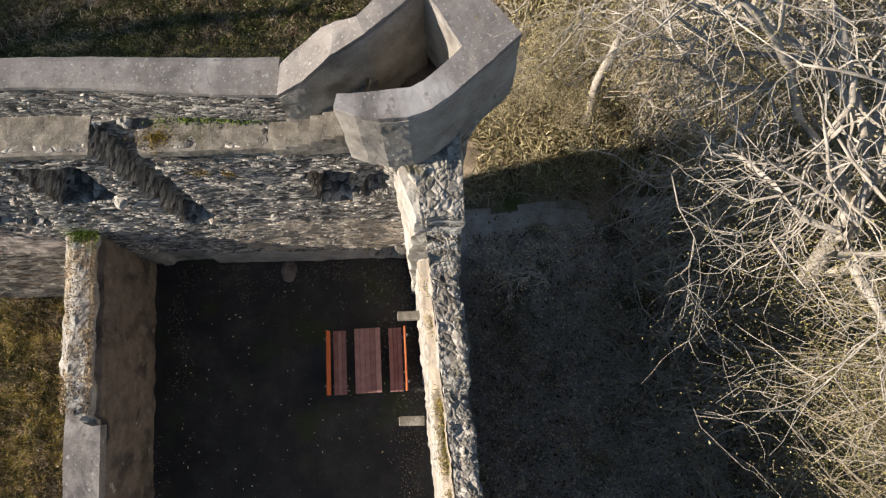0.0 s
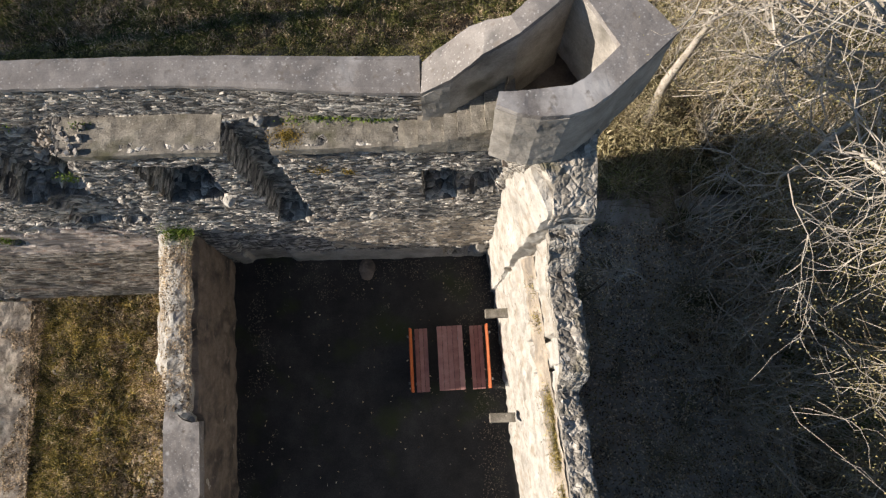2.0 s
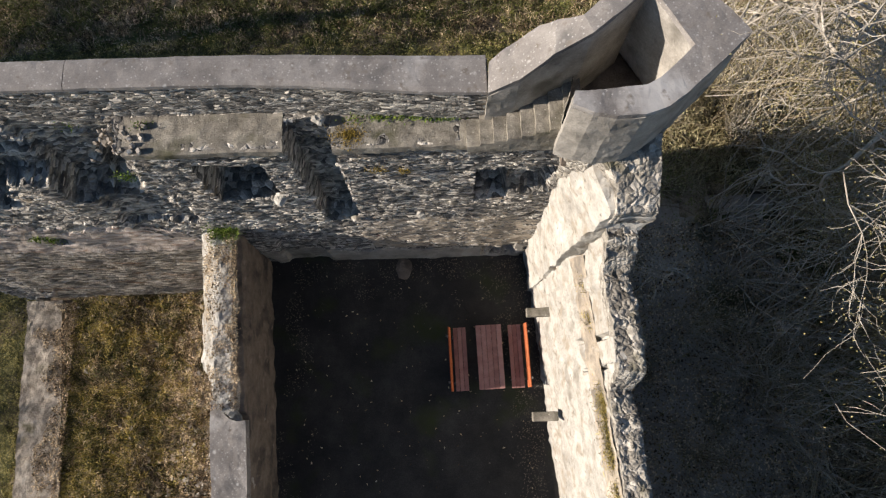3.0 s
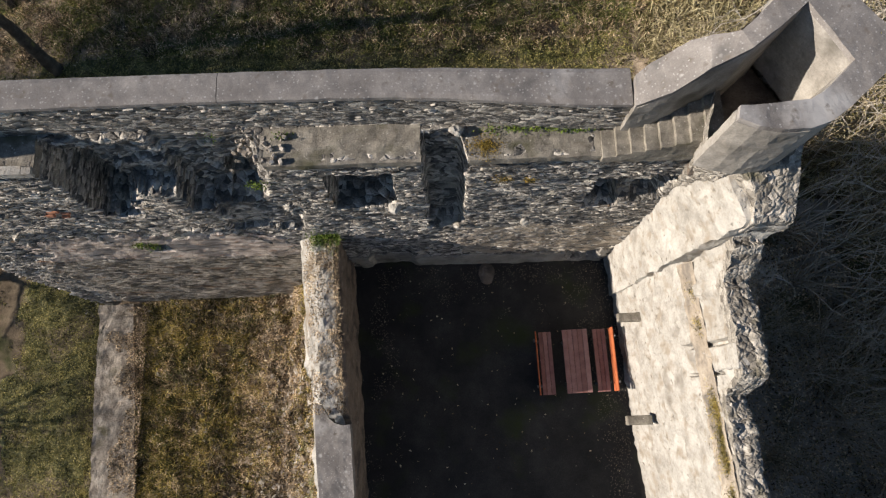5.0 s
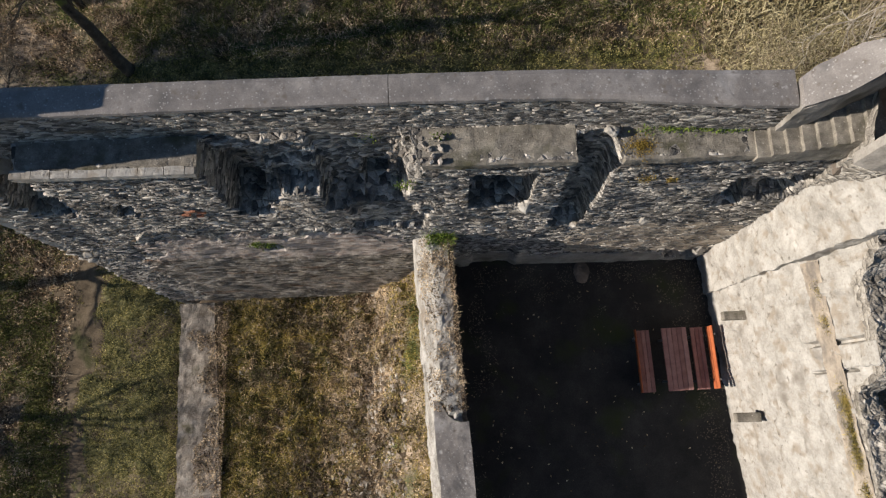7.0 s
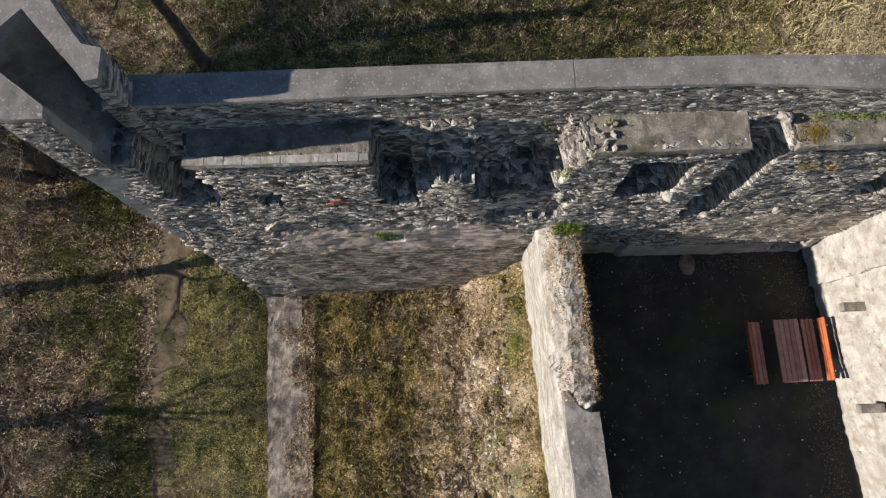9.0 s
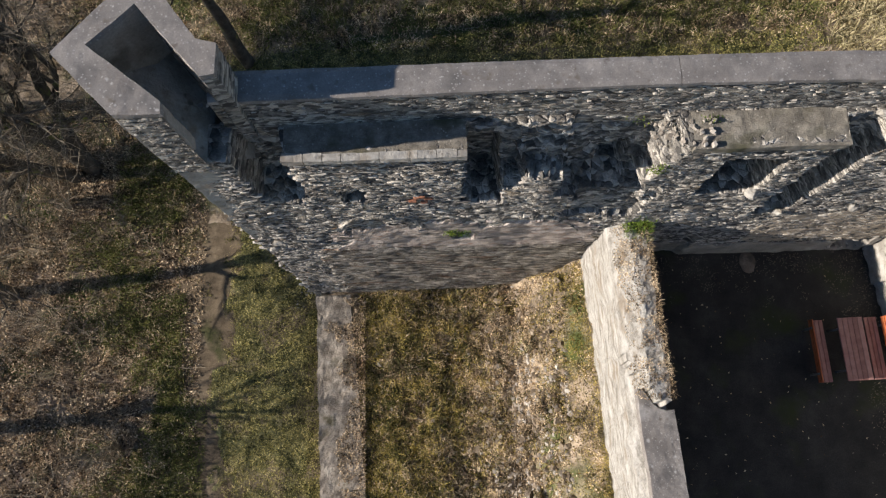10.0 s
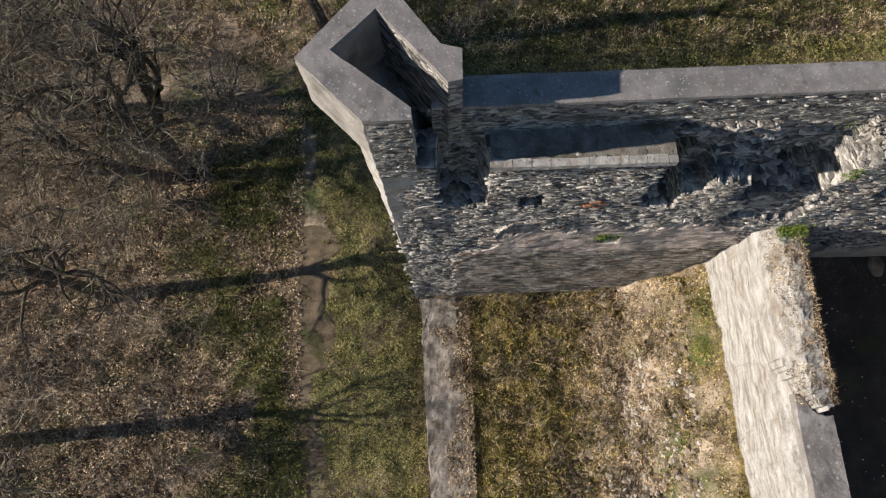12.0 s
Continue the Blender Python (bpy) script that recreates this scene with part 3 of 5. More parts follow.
fv = [(-18.97 + 0.71 * i / 16, 5.145 - 0.03 * rubble_relief(-18.97 + 0.71 * i / 16, 8.3 + 2.46 * j / 50, 5.0, 11.0, 2.0), 8.3 + 2.46 * j / 50) for j in range(51) for i in range(17)]
ff = [(j * 17 + i, j * 17 + i + 1, (j + 1) * 17 + i + 1, (j + 1) * 17 + i) for j in range(50) for i in range(16)]
part("rubble_face", (fv, ff), M_MORTAR, tower_w, "rough rubble face below the coping")
te_s = [(-1.5, 4.78), (-1.2, 4.64), (-0.86, 4.57), (-0.45, 4.58), (-0.1, 4.70), (0.2, 4.92), (0.5, 5.18), (0.88, 5.52), (1.25, 5.85), (-0.05, 7.55), (-0.18, 6.67), (0.37, 5.67), (0.05, 5.36), (-0.2, 5.15), (-0.38, 5.05), (-0.9, 5.0), (-1.45, 4.98)]
tower_e = thing("turret_east", (0, 0, 0), "open stone corner turret with a swept cement-capped parapet", "turret", "corner turrets", kind="structure")
capped(tower_e, te_s, 9.15, 11.1, 0.12, M_FOOT)
te_n = [(-0.05, 7.55), (-0.45, 6.98), (-0.89, 6.55), (-1.19, 6.30), (-1.55, 6.38), (-1.81, 6.43), (-2.1, 6.36), (-2.37, 6.28), (-2.58, 6.14), (-2.62, 5.58), (-2.13, 5.60), (-1.63, 5.80), (-1.07, 5.98), (-0.6, 6.32), (-0.18, 6.67)]
te_nz = [11.1, 11.1, 11.05, 10.95, 10.7, 10.45, 10.2, 10.0, 9.9, 9.9, 10.3, 10.7, 11.0, 11.08, 11.1]
capped(tower_e, te_n, 8.4, te_nz, 0.12, M_FOOT)
bm = bmesh.new()
loft(bm, [[(-0.95, 5.2, 6.3), (-0.6, 4.95, 6.3), (0.0, 4.95, 6.3), (0.35, 5.1, 6.3), (0.36, 5.6, 6.3), (0.2, 6.42, 6.3), (-1.0, 6.42, 6.3)],
          [(-1.2, 5.1, 8.2), (-0.8, 4.75, 8.2), (-0.1, 4.75, 8.2), (0.45, 5.1, 8.2), (0.6, 5.7, 8.2), (0.1, 6.8, 8.2), (-0.9, 6.5, 8.2)],
          [(-1.45, 4.95, 9.3), (-0.86, 4.6, 9.3), (-0.2, 4.66, 9.3), (0.5, 5.2, 9.3), (1.15, 5.8, 9.3), (0.0, 7.4, 9.3), (-0.9, 6.6, 9.3)],
          [(-1.48, 4.85, 9.7), (-0.86, 4.58, 9.7), (-0.2, 4.66, 9.7), (0.5, 5.19, 9.7), (1.22, 5.84, 9.7), (-0.05, 7.5, 9.7), (-0.9, 6.75, 9.7)]])
bmesh.ops.delete(bm, geom=[f for f in bm.faces if len(f.verts) > 4 and f.calc_center_median().z > 9.5], context="FACES_ONLY")
part("corbel", roughen(bm, 0.09, 0.045, 2.6), M_BROKEN, tower_e)
bm = bmesh.new()
prism(bm, [(-1.15, 5.02), (-0.3, 4.95), (0.6, 5.7), (-0.1, 6.9), (-1.15, 6.0)], 7.9, 8.75)
part("floor_slab", roughen(bm, 0.15, 0.03), M_BROWN, tower_e, "worn cracked turret floor")
# steps up to the turret
for i in range(8):
    bm = bmesh.new()
    x = -2.95 + 0.235 * i
    box(bm, x, x + 0.30, 5.12, 5.66 + 0.07 * i, LEDGE - 0.2, LEDGE + 0.06 + 0.11 * i)
    part("step", roughen(bm, 0.1, 0.012, 4), M_LEDGE, tower_e)

# ---- the middle wall ----
def slanted_wall(name, xw, xe, y0, y1, z0, top, slant_w, slant_e, material, label, amp=0.05, size=0.16):
    """A wall running south from y1; top(x, y) gives its height."""
    w = thing(name, (0, 0, 0), label, "wall", kind="structure")
    ny, prof = int((y1 - y0) / size), 14
    bm = bmesh.new()
    rings = []
    for j in range(ny + 1):
        y = y0 + (y1 - y0) * j / ny
        a, b = xw + (y1 - y) * slant_w, xe + (y1 - y) * slant_e
        nz = 22
        ring = [(a, y, z0 + (top(a, y) - z0) * k / nz) for k in range(nz)]
        ring += [(a + (b - a) * k / prof, y, top(a + (b - a) * k / prof, y)) for k in range(prof + 1)]
        ring += [(b, y, z0 + (top(b, y) - z0) * k / nz) for k in reversed(range(nz))]
        rings.append(ring)
    loft(bm, rings)
    for v in bm.verts:
        x, y, z = v.co
        v.co += Vector((fbm(x, y, z, 1.3), 0.4 * fbm(x + 5, y, z, 1.3), 0.5 * fbm(x, y + 8, z, 2.0))) * amp
    part("masonry", bm, material, w)
    return w


def mid_high(x, y):
    """The northern stretch stands higher and ends in a slanting ragged break."""
    return y > 0.56 + 1.6 * max(0.0, -8.75 - x) + 0.10 * fbm(x, y, 4, 3.0)


wall_m = slanted_wall("wall_middle", -9.68, -8.77, -9.0, 5.2, -4.6, lambda x, y: (3.60 if mid_high(x, y) else 3.02) - 1.1 * max(0.0, 0.42 - (x + 9.68 - (5.2 - y) * 0.055) / 1.1) + 0.05 * fbm(x, y, 0, 3) + 0.04 * rubble_relief(x, y, 5, 5, 8), 0.055, 0.058, M_PALE_MID, "weathered pale stone cross wall with grass along its top", 0.09, 0.09)
bm = bmesh.new()
prism(bm, [(-9.22, 0.98), (-9.05, 0.90), (-8.88, 0.62), (-8.75, 0.50), (-8.55, 0.44), (-8.35, 0.46), (-8.31, -0.2), (-7.80, -9.0), (-8.95, -9.0), (-9.10, -1.2), (-9.20, -0.1)], 2.88, 3.19)
part("coping", roughen(bm, 0.14, 0.016, 3), M_CAP, wall_m, "flat grey cement coping")
# brown render sheet, darkened in colour for the shade on the east side
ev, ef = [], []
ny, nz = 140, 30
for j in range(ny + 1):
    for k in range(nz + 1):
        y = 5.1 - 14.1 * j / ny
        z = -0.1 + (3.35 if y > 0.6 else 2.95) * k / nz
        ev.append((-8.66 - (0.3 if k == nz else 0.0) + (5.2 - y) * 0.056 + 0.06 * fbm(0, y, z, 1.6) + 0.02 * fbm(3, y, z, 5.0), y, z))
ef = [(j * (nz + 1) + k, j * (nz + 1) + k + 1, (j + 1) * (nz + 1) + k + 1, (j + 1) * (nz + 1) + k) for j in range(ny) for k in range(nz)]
part("east_render", (ev, ef), M_BROWN, wall_m, "old brown render with the east side's shade in its colour")

wall_e = thing("wall_east", (0, 0, 0), "bright sunlit rubble wall with an offset and a ragged broken top", "wall", kind="structure")


def east_top(y):
    return 5.75 + 1.15 * smooth_step(0.7, 1.3, y) + 1.1 * smooth_step(3.0, 3.9, y)


def east_lower():
    """The lower wall with its sloping offset, and the pale face above it."""
    bm = bmesh.new()
    rings = []
    for j in range(261):
        y = 3.95 - 12.95 * j / 260
        xf, xl, xo = -0.97 + (4.9 - y) * 0.075, -0.60 + (3.85 - y) * 0.085, 0.33 + (2.0 - y) * 0.075
        t = east_top(y) - 0.30
        h1 = 0.24
        ring = [(xf - 0.05, y, -6.2)] + [(xf + (xl - xf) * k / 26, y, 5.1 * k / 26) for k in range(27)]
        ring += [(xl + 0.04, y, 5.14), (xl + 0.16, y, 5.15 + h1 * 0.4), (xl + 0.24, y, 5.15 + h1)]
        ring += [(xl + 0.24 + 0.012 * k, y, 5.15 + h1 + (t - 5.15 - h1) * k / 6) for k in range(1, 7)]
        ring += [(xo, y, t), (xo, y, 2.0), (xo + 0.05, y, -6.2)]
        rings.append(ring)
    loft(bm, rings)
    for v in bm.verts:
        x, y, z = v.co
        if z > -1 and x < 0.3:
            # squared stones set apart by open joints just above the offset
            gap = 0.14 if z > 4.6 and (abs(y - 1.93) < 0.04 or (abs(y - 1.33) < 0.03 and z < 5.8)) else 0.0
            v.co.x += gap + 0.04 - 0.05 * rubble_relief(y, z, 2.2, 4.5, 6.0)
        v.co += Vector((0.05 * fbm(x, y, z, 1.1) + 0.025 * fbm(x, y, z, 4.0), 0, 0.03 * fbm(x, y + 8, z, 2.0)))
    return bm


part("masonry", east_lower(), M_PALE, wall_e)
bm = bmesh.new()
loft(bm, [[(-0.585 + (3.85 - y) * 0.085 + 0.03 * N(0, y, 0, 3), y, 5.12), (-0.56 + (3.85 - y) * 0.085 + 0.03 * N(0, y, 0, 3), y, 5.17), (-0.44 + (3.85 - y) * 0.085, y, 5.28), (-0.355 + (3.85 - y) * 0.085, y, 5.43), (-0.33 + (3.85 - y) * 0.085, y, 5.12)] for y in [3.8 - 0.12 * j for j in range(105)]])
part("offset", roughen(bm, 0.10, 0.03, 4), M_TAN, wall_e, "weathered offset filled with earth and grass")
tv, tf = [], []
ny, nx = 330, 32
for j in range(ny + 1):
    y = 3.95 - 10.5 * j / ny
    a, b = -0.36 + (3.85 - y) * 0.085, 0.35 + (2.0 - y) * 0.075
    b += 0.10 * fbm(0, y, 23, 1.1) + 0.05 * fbm(0, y, 25, 3.0)
    t = east_top(y + 0.25 * fbm(0, y, 3, 1.5))
    for k in range(nx + 3):
        u = min(1.0, max(0.0, (k - 1) / nx))
        x = a + 0.04 + (b - a) * u
        z = t + 0.10 * fbm(x, y, 5, 0.9) + 0.075 * rubble_relief(x, y, 3.2, 4.2, 5.0) + 0.035 * rubble_relief(x, y, 8.0, 9.0, 9.0) - 0.13 + 0.01 * u - 0.06 * max(0.0, 2 * u - 1) ** 4
        z = z - 0.4 if k in (0, nx + 2) else z
        tv.append((x + 0.03 * fbm(x, y, 2, 2.5), y + 0.03 * fbm(x, y, 8, 3.0), z))
tf = [(j * (nx + 3) + k, j * (nx + 3) + k + 1, (j + 1) * (nx + 3) + k + 1, (j + 1) * (nx + 3) + k) for j in range(ny) for k in range(nx + 2)]
part("broken_top", (tv, tf), M_BROKEN, wall_e, "ragged grey broken rubble top")
# the pier in the corner below the turret
bm = bmesh.new()
loft(bm, [[(-1.0, 5.25, -0.2), (-0.93, 3.95, -0.2), (0.36, 3.85, -0.2), (0.42, 5.3, -0.2)],
          [(-0.98, 5.25, 5.4), (-0.74, 3.87, 5.4), (0.36, 3.82, 5.4), (0.42, 5.3, 5.4)],
          [(-0.96, 5.2, 8.3), (-0.47, 3.80, 8.45), (0.36, 3.80, 8.4), (0.42, 5.3, 8.6)],
          [(-0.90, 5.1, 8.9), (-0.47, 3.9, 8.62), (0.34, 3.9, 8.55), (0.40, 5.3, 8.9)]])
part("pier", roughen(bm, 0.11, 0.06, 1.8), M_PALE, wall_e, "bright pale corner pier below the turret")
pv, pf = [], []
PW = 37
for j in range(61):
    y = 3.78 + 1.3 * j / 60
    spread_ = max(0.0, min(1.0, (y - 4.2) / 0.6))
    for k in range(PW):
        u = k / (PW - 1)
        x = -0.40 - 0.38 * spread_ + u * (0.80 + 0.36 * spread_)
        z = 8.72 + 0.85 * (y - 3.8) / 1.3 - 0.05 * u + 0.06 * rubble_relief(x, y, 3.0, 4.0, 17.0) + 0.03 * rubble_relief(x, y, 8.0, 9.0, 19.0) - 0.04
        z -= 0.6 if j == 0 or k in (0, PW - 1) else 0.0
        pv.append((x + 0.03 * fbm(x, y, 12, 3.0), y + 0.03 * fbm(x, y, 14, 3.0), z))
pf = [(j * PW + k, j * PW + k + 1, (j + 1) * PW + k + 1, (j + 1) * PW + k) for j in range(60) for k in range(PW - 1)]
part("broken_top", (pv, pf), M_BROKEN, wall_e, "ragged grey broken top of the corner pier")
for y in (3.02, 0.31):
    bm = bmesh.new()
    box(bm, -1.26, -0.6, y - 0.12, y + 0.12, 1.88, 2.1)
    part("corbel_stone", roughen(bevelled(bm, 0.02), 0.12, 0.008, 4), M_LEDGE, wall_e, "squared grey stone bracket")
for x0, x1, y0, y1, z0, z1 in ((-0.17, 0.14, 1.35, 1.87, 5.6, 6.76),):
    bm = bmesh.new()
    box(bm, x0, x1, y0, y1, z0, z1)
    part("block", roughen(bevelled(bm, 0.03), 0.12, 0.03, 3), M_PALE, wall_e, "squared pale block set apart by open joints")

# ---- the low outer wall ----
wall_l = slanted_wall("wall_low", -18.72, -17.45, -12.0, 4.9, -6.5, lambda x, y: -4.5 + 0.05 * fbm(x, y, 0, 2), 0.03, 0.075, M_RUBBLE_PLAIN, "low broad wall foundation overgrown with moss at its edge", 0.06, 0.14)

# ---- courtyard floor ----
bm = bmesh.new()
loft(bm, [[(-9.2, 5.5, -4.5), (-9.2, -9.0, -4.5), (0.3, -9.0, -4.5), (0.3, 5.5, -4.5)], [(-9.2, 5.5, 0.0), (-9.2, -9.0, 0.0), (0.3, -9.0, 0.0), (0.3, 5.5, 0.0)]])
tagged(mesh_ob("floor", roughen(bm, 0.5, 0.03, 0.8), M_FLOOR), "dark earth floor of the roofless court", "floor", kind="structure")

# ---- picnic set ----
def board(name, x0, x1, y0, y1, z0, z1, material, parent, label="", m=None):
    bm = bmesh.new()
    box(bm, x0, x1, y0, y1, z0, z1, m)
    bevelled(bm, 0.006)
    return part(name, bm, material, parent, label)


TURN_T = pose(-2.2, 1.98, 0.0, 0, 0, 1.5)
table = thing("picnic_table", (0, 0, 0), "red-brown wooden picnic table on the court floor", "table")
table.matrix_basis = TURN_T
for i in range(5):
    x = -0.36 + 0.146 * i
    board("tabletop_board", x, x + 0.138, -0.9, 0.9, 0.71, 0.75, M_WOOD, table)
for y in (-0.6, 0.6):
    for x in (-0.25, 0.25):
        board("leg", x - 0.04, x + 0.04, y - 0.03, y + 0.03, 0, 0.71, M_STEEL, table)
    board("crossbar", -0.33, 0.33, y - 0.03, y + 0.03, 0.66, 0.708, M_STEEL, table)


def bench(side):
    b = thing("bench", (0, 0, 0), "red-brown wooden garden bench, its backrest coloured as if sunlit, beside the table", "bench", "benches at the picnic table")
    for i in range(3):
        x = -0.2 + 0.125 * i
        board("seat_board", x, x + 0.115, -0.9, 0.9, 0.42, 0.46, M_WOOD, b)
    for i in range(2):
        board("backrest_board", 0.22, 0.255, -0.9, 0.9, 0.55 + 0.17 * i, 0.69 + 0.17 * i, M_BACK_LIT, b, "backrest board coloured orange as if sunlit", pose(0.22, 0, 0.46, 0, 9, 0) @ pose(-0.22, 0, -0.46))
    for y in (-0.65, 0.65):
        for x in (-0.15, 0.17):
            board("leg", x - 0.03, x + 0.03, y - 0.03, y + 0.03, 0, 0.42, M_STEEL, b)
        board("back_post", 0.262, 0.30, y - 0.03, y + 0.03, 0.36, 0.86, M_STEEL, b, "", pose(0.26, 0, 0.36, 0, 9, 0) @ pose(-0.26, 0, -0.36))
    return b


b1 = bench(1)
b1.matrix_basis = TURN_T @ pose(0.78, 0, 0)
b2 = copy_thing(b1, TURN_T @ pose(-0.84, 0, 0, 0, 0, 180))

# ---- trees and brush ----
KIDS = [6, 6, 6, 5]


SHRINK, LOWEST = [0.42, 0.64], [0.3]


def grow(rng, wood, twigs, p, way, length, radius, level, droop, tips, spread=0.9):
    """Limb with wavering course that forks into thinner ones."""
    n = 7 if level < 2 else 5 if level < 4 else 4
    pts, rad = [p.copy()], [radius]
    d = way.normalized()
    for i in range(n):
        k = 0.05 if level == 0 else 0.33
        d = (d + Vector((rng.gauss(0, k), rng.gauss(0, k), rng.gauss(0, k * 0.8) + droop))).normalized()
        pts.append(pts[-1] + d * length / n)
        rad.append(radius * (1 - 0.62 * (i + 1) / n))
    target = wood if level < 3 else twigs
    tube(target[0], target[1], pts, rad, 7 if level == 0 else 5 if level < 3 else 3)
    if level >= 4:
        tips.append(pts[-1])
        return
    kids = KIDS[level]
    for k in range(kids):
        t = rng.uniform(LOWEST[0] if level == 0 else 0.3, 1.0) if k else 1.0
        i = min(n, max(1, round(t * n)))
        side = Vector((rng.gauss(0, 1), rng.gauss(0, 1), rng.gauss(0, 0.7))).normalized()
        w = (pts[i] - pts[i - 1]).normalized() + side * rng.uniform(0.5, 1.0) * spread
        grow(rng, wood, twigs, pts[i], w, length * rng.uniform(*SHRINK), max(0.007, rad[i] * rng.uniform(0.55, 0.85)), level + 1, droop, tips, spread)


def tree(name, x, y, height, way, radius, seed, bark, twig, label, leaves=0, leaf_mat=None, droop=0.02, spread=0.9, fine=0):
    rng = random.Random(seed)
    z = ground_z(x, y)
    t = thing(name, (x, y, z), label, "tree", "bare trees")
    wood, twigs, tips = ([], []), ([], []), []
    grow(rng, wood, twigs, Vector((0, 0, -0.2)), Vector(way), height * 0.5, radius, 0, droop, tips, spread)
    for p in tips:
        for _ in range(fine):
            d = Vector((rng.gauss(0, 1), rng.gauss(0, 1), rng.gauss(0.35, 0.6))).normalized()
            q = p - d * 0.15 + Vector((rng.gauss(0, 0.18), rng.gauss(0, 0.18), rng.gauss(0, 0.15)))
            e = (d + Vector((rng.gauss(0, 0.4), rng.gauss(0, 0.4), 0.2))).normalized()
            k = rng.uniform(0.18, 0.42)
            tube(twigs[0], twigs[1], [q, q + d * k, q + d * k + e * k], [0.007, 0.005, 0.003], 3)
    part("trunk", wood, bark, t, smooth=True)
    part("crown", twigs, twig, t)
    if leaves:
        lv, lf = [], []
        for p in tips:
            for _ in range(leaves):
                leaf(lv, lf, p + Vector((rng.gauss(0, 0.25), rng.gauss(0, 0.25), rng.gauss(0, 0.2))), rng.uniform(0.035, 0.07), rng, 0.9)
        part("foliage", (lv, lf), leaf_mat, t, "small yellow-green leaves")
    return t


PALE = "bare deciduous tree with pale sunlit branches beyond the east wall"
KIDS, SHRINK, LOWEST = [7, 6, 6, 6], [0.42, 0.64], [0.62]
for x, y, h, w, s_, rad_ in ((10.7, 3.4, 22.5, (-0.12, 0.0, 1), 11, 0.46), (14.6, -4.6, 20.0, (-0.04, 0.0, 1), 15, 0.40), (10.8, 8.4, 22.5, (-0.08, -0.05, 1), 13, 0.46)):
    tree("tree", x, y, h, w, rad_, s_, M_BARK_PALE, M_BARK_PALE, PALE, 5, M_OLIVE, -0.03, 1.15)
KIDS, SHRINK, LOWEST = [2, 4, 4, 4], [0.3, 0.45], [0.8]
tree("tree", 5.5, 10.9, 16.0, (-0.06, 0.0, 1), 0.22, 14, M_BARK_PALE, M_TWIG, "tree with thick pale trunk standing in yellow brush", 2, M_LEAF, 0.0, 0.6)
KIDS, SHRINK, LOWEST = [7, 7, 8, 6], [0.48, 0.72], [0.3]
GREY = "bare grey-brown woodland tree with fine twigs"
for x, y, h, w, s_, k in ((-28.3, 10.8, 13, (-0.30, 0.10, 1), 21, 2), (-34, 13.5, 14, (0.05, 0, 1), 23, 1)):
    tree("tree", x, y, h, w, 0.36, s_, M_BARK, M_TWIG_DARK, GREY, fine=k)
KIDS = [6, 6, 5, 4]
for x, y, h, w, s_, k in ((-28.7, 11.1, 14, (0.02, 0.25, 1), 31, 2), (-28.8, 10.5, 12, (-0.55, -0.12, 1), 32, 2), (-31.0, 5.6, 13, (-0.10, 0.05, 1), 22, 3), (-33.8, 0.3, 10, (-0.10, 0.02, 1), 24, 1)):
    tree("tree", x, y, h, w, 0.30, s_, M_BARK, M_TWIG_DARK, GREY, fine=k)
KIDS, SHRINK, LOWEST = [5, 4, 5, 4], [0.40, 0.60], [0.55]
tree("tree", -21.9, 15.15, 15, (-0.12, 0.06, 1), 0.30, 26, M_BARK, M_TWIG_DARK, "slender bare tree leaning over the turf behind the tall wall", fine=1)
KIDS, SHRINK, LOWEST = [4, 4, 5, 4], [0.40, 0.60], [0.45]
tree("tree", -24.5, 18.6, 12, (-0.05, 0.06, 1), 0.20, 29, M_BARK, M_TWIG_DARK, GREY, fine=2)


def shrub(x, y, h, wide, seed, material, label, n=2200, twig=M_TWIG, west=-99.0, leaf_size=(0.035, 0.07)):
    """Many thin stems from the ground that carry loose clumps of small leaves; west: no stem leans beyond this x."""
    rng = random.Random(seed)
    z = ground_z(x, y)
    t = thing("shrub", (x, y, z), label, "shrub", "shrubs")
    wood, lv, lf, tips = ([], []), [], [], []
    for i in range(22):
        a = rng.uniform(0, 6.28)
        d = Vector((math.cos(a) * rng.uniform(0.1, wide / h), math.sin(a) * rng.uniform(0.1, wide / h), 1)).normalized()
        pts, rad = [Vector((0, 0, -0.1))], [0.018]
        for k in range(8):
            d = (d + Vector((rng.gauss(0, 0.22), rng.gauss(0, 0.22), 0.06 + rng.gauss(0, 0.12)))).normalized()
            if x + pts[-1].x < west + 0.8:
                d.x = abs(d.x)
            pts.append(pts[-1] + d * h * rng.uniform(0.1, 0.15))
            rad.append(0.018 * (1 - 0.1 * k))
            if k > 2:
                tips.append(pts[-1])
            if k > 2 and k % 2:
                q, e, r2 = [pts[-1]], d, [0.009]
                for _ in range(4):
                    e = (e + Vector((rng.gauss(0, 0.6), rng.gauss(0, 0.6), rng.gauss(0, 0.4)))).normalized()
                    q.append(q[-1] + e * 0.22)
                    r2.append(r2[-1] * 0.75)
                tube(wood[0], wood[1], q, r2, 3)
                tips += q[2:]
        tube(wood[0], wood[1], pts, rad, 4)
    for _ in range(n):
        p = rng.choice(tips)
        leaf(lv, lf, p + Vector((rng.gauss(0, 0.24), rng.gauss(0, 0.24), rng.gauss(0, 0.15))), rng.uniform(*leaf_size), rng, 1.0)
    part("branchwork", wood, twig, t)
    part("foliage", (lv, lf), material, t)
    return t


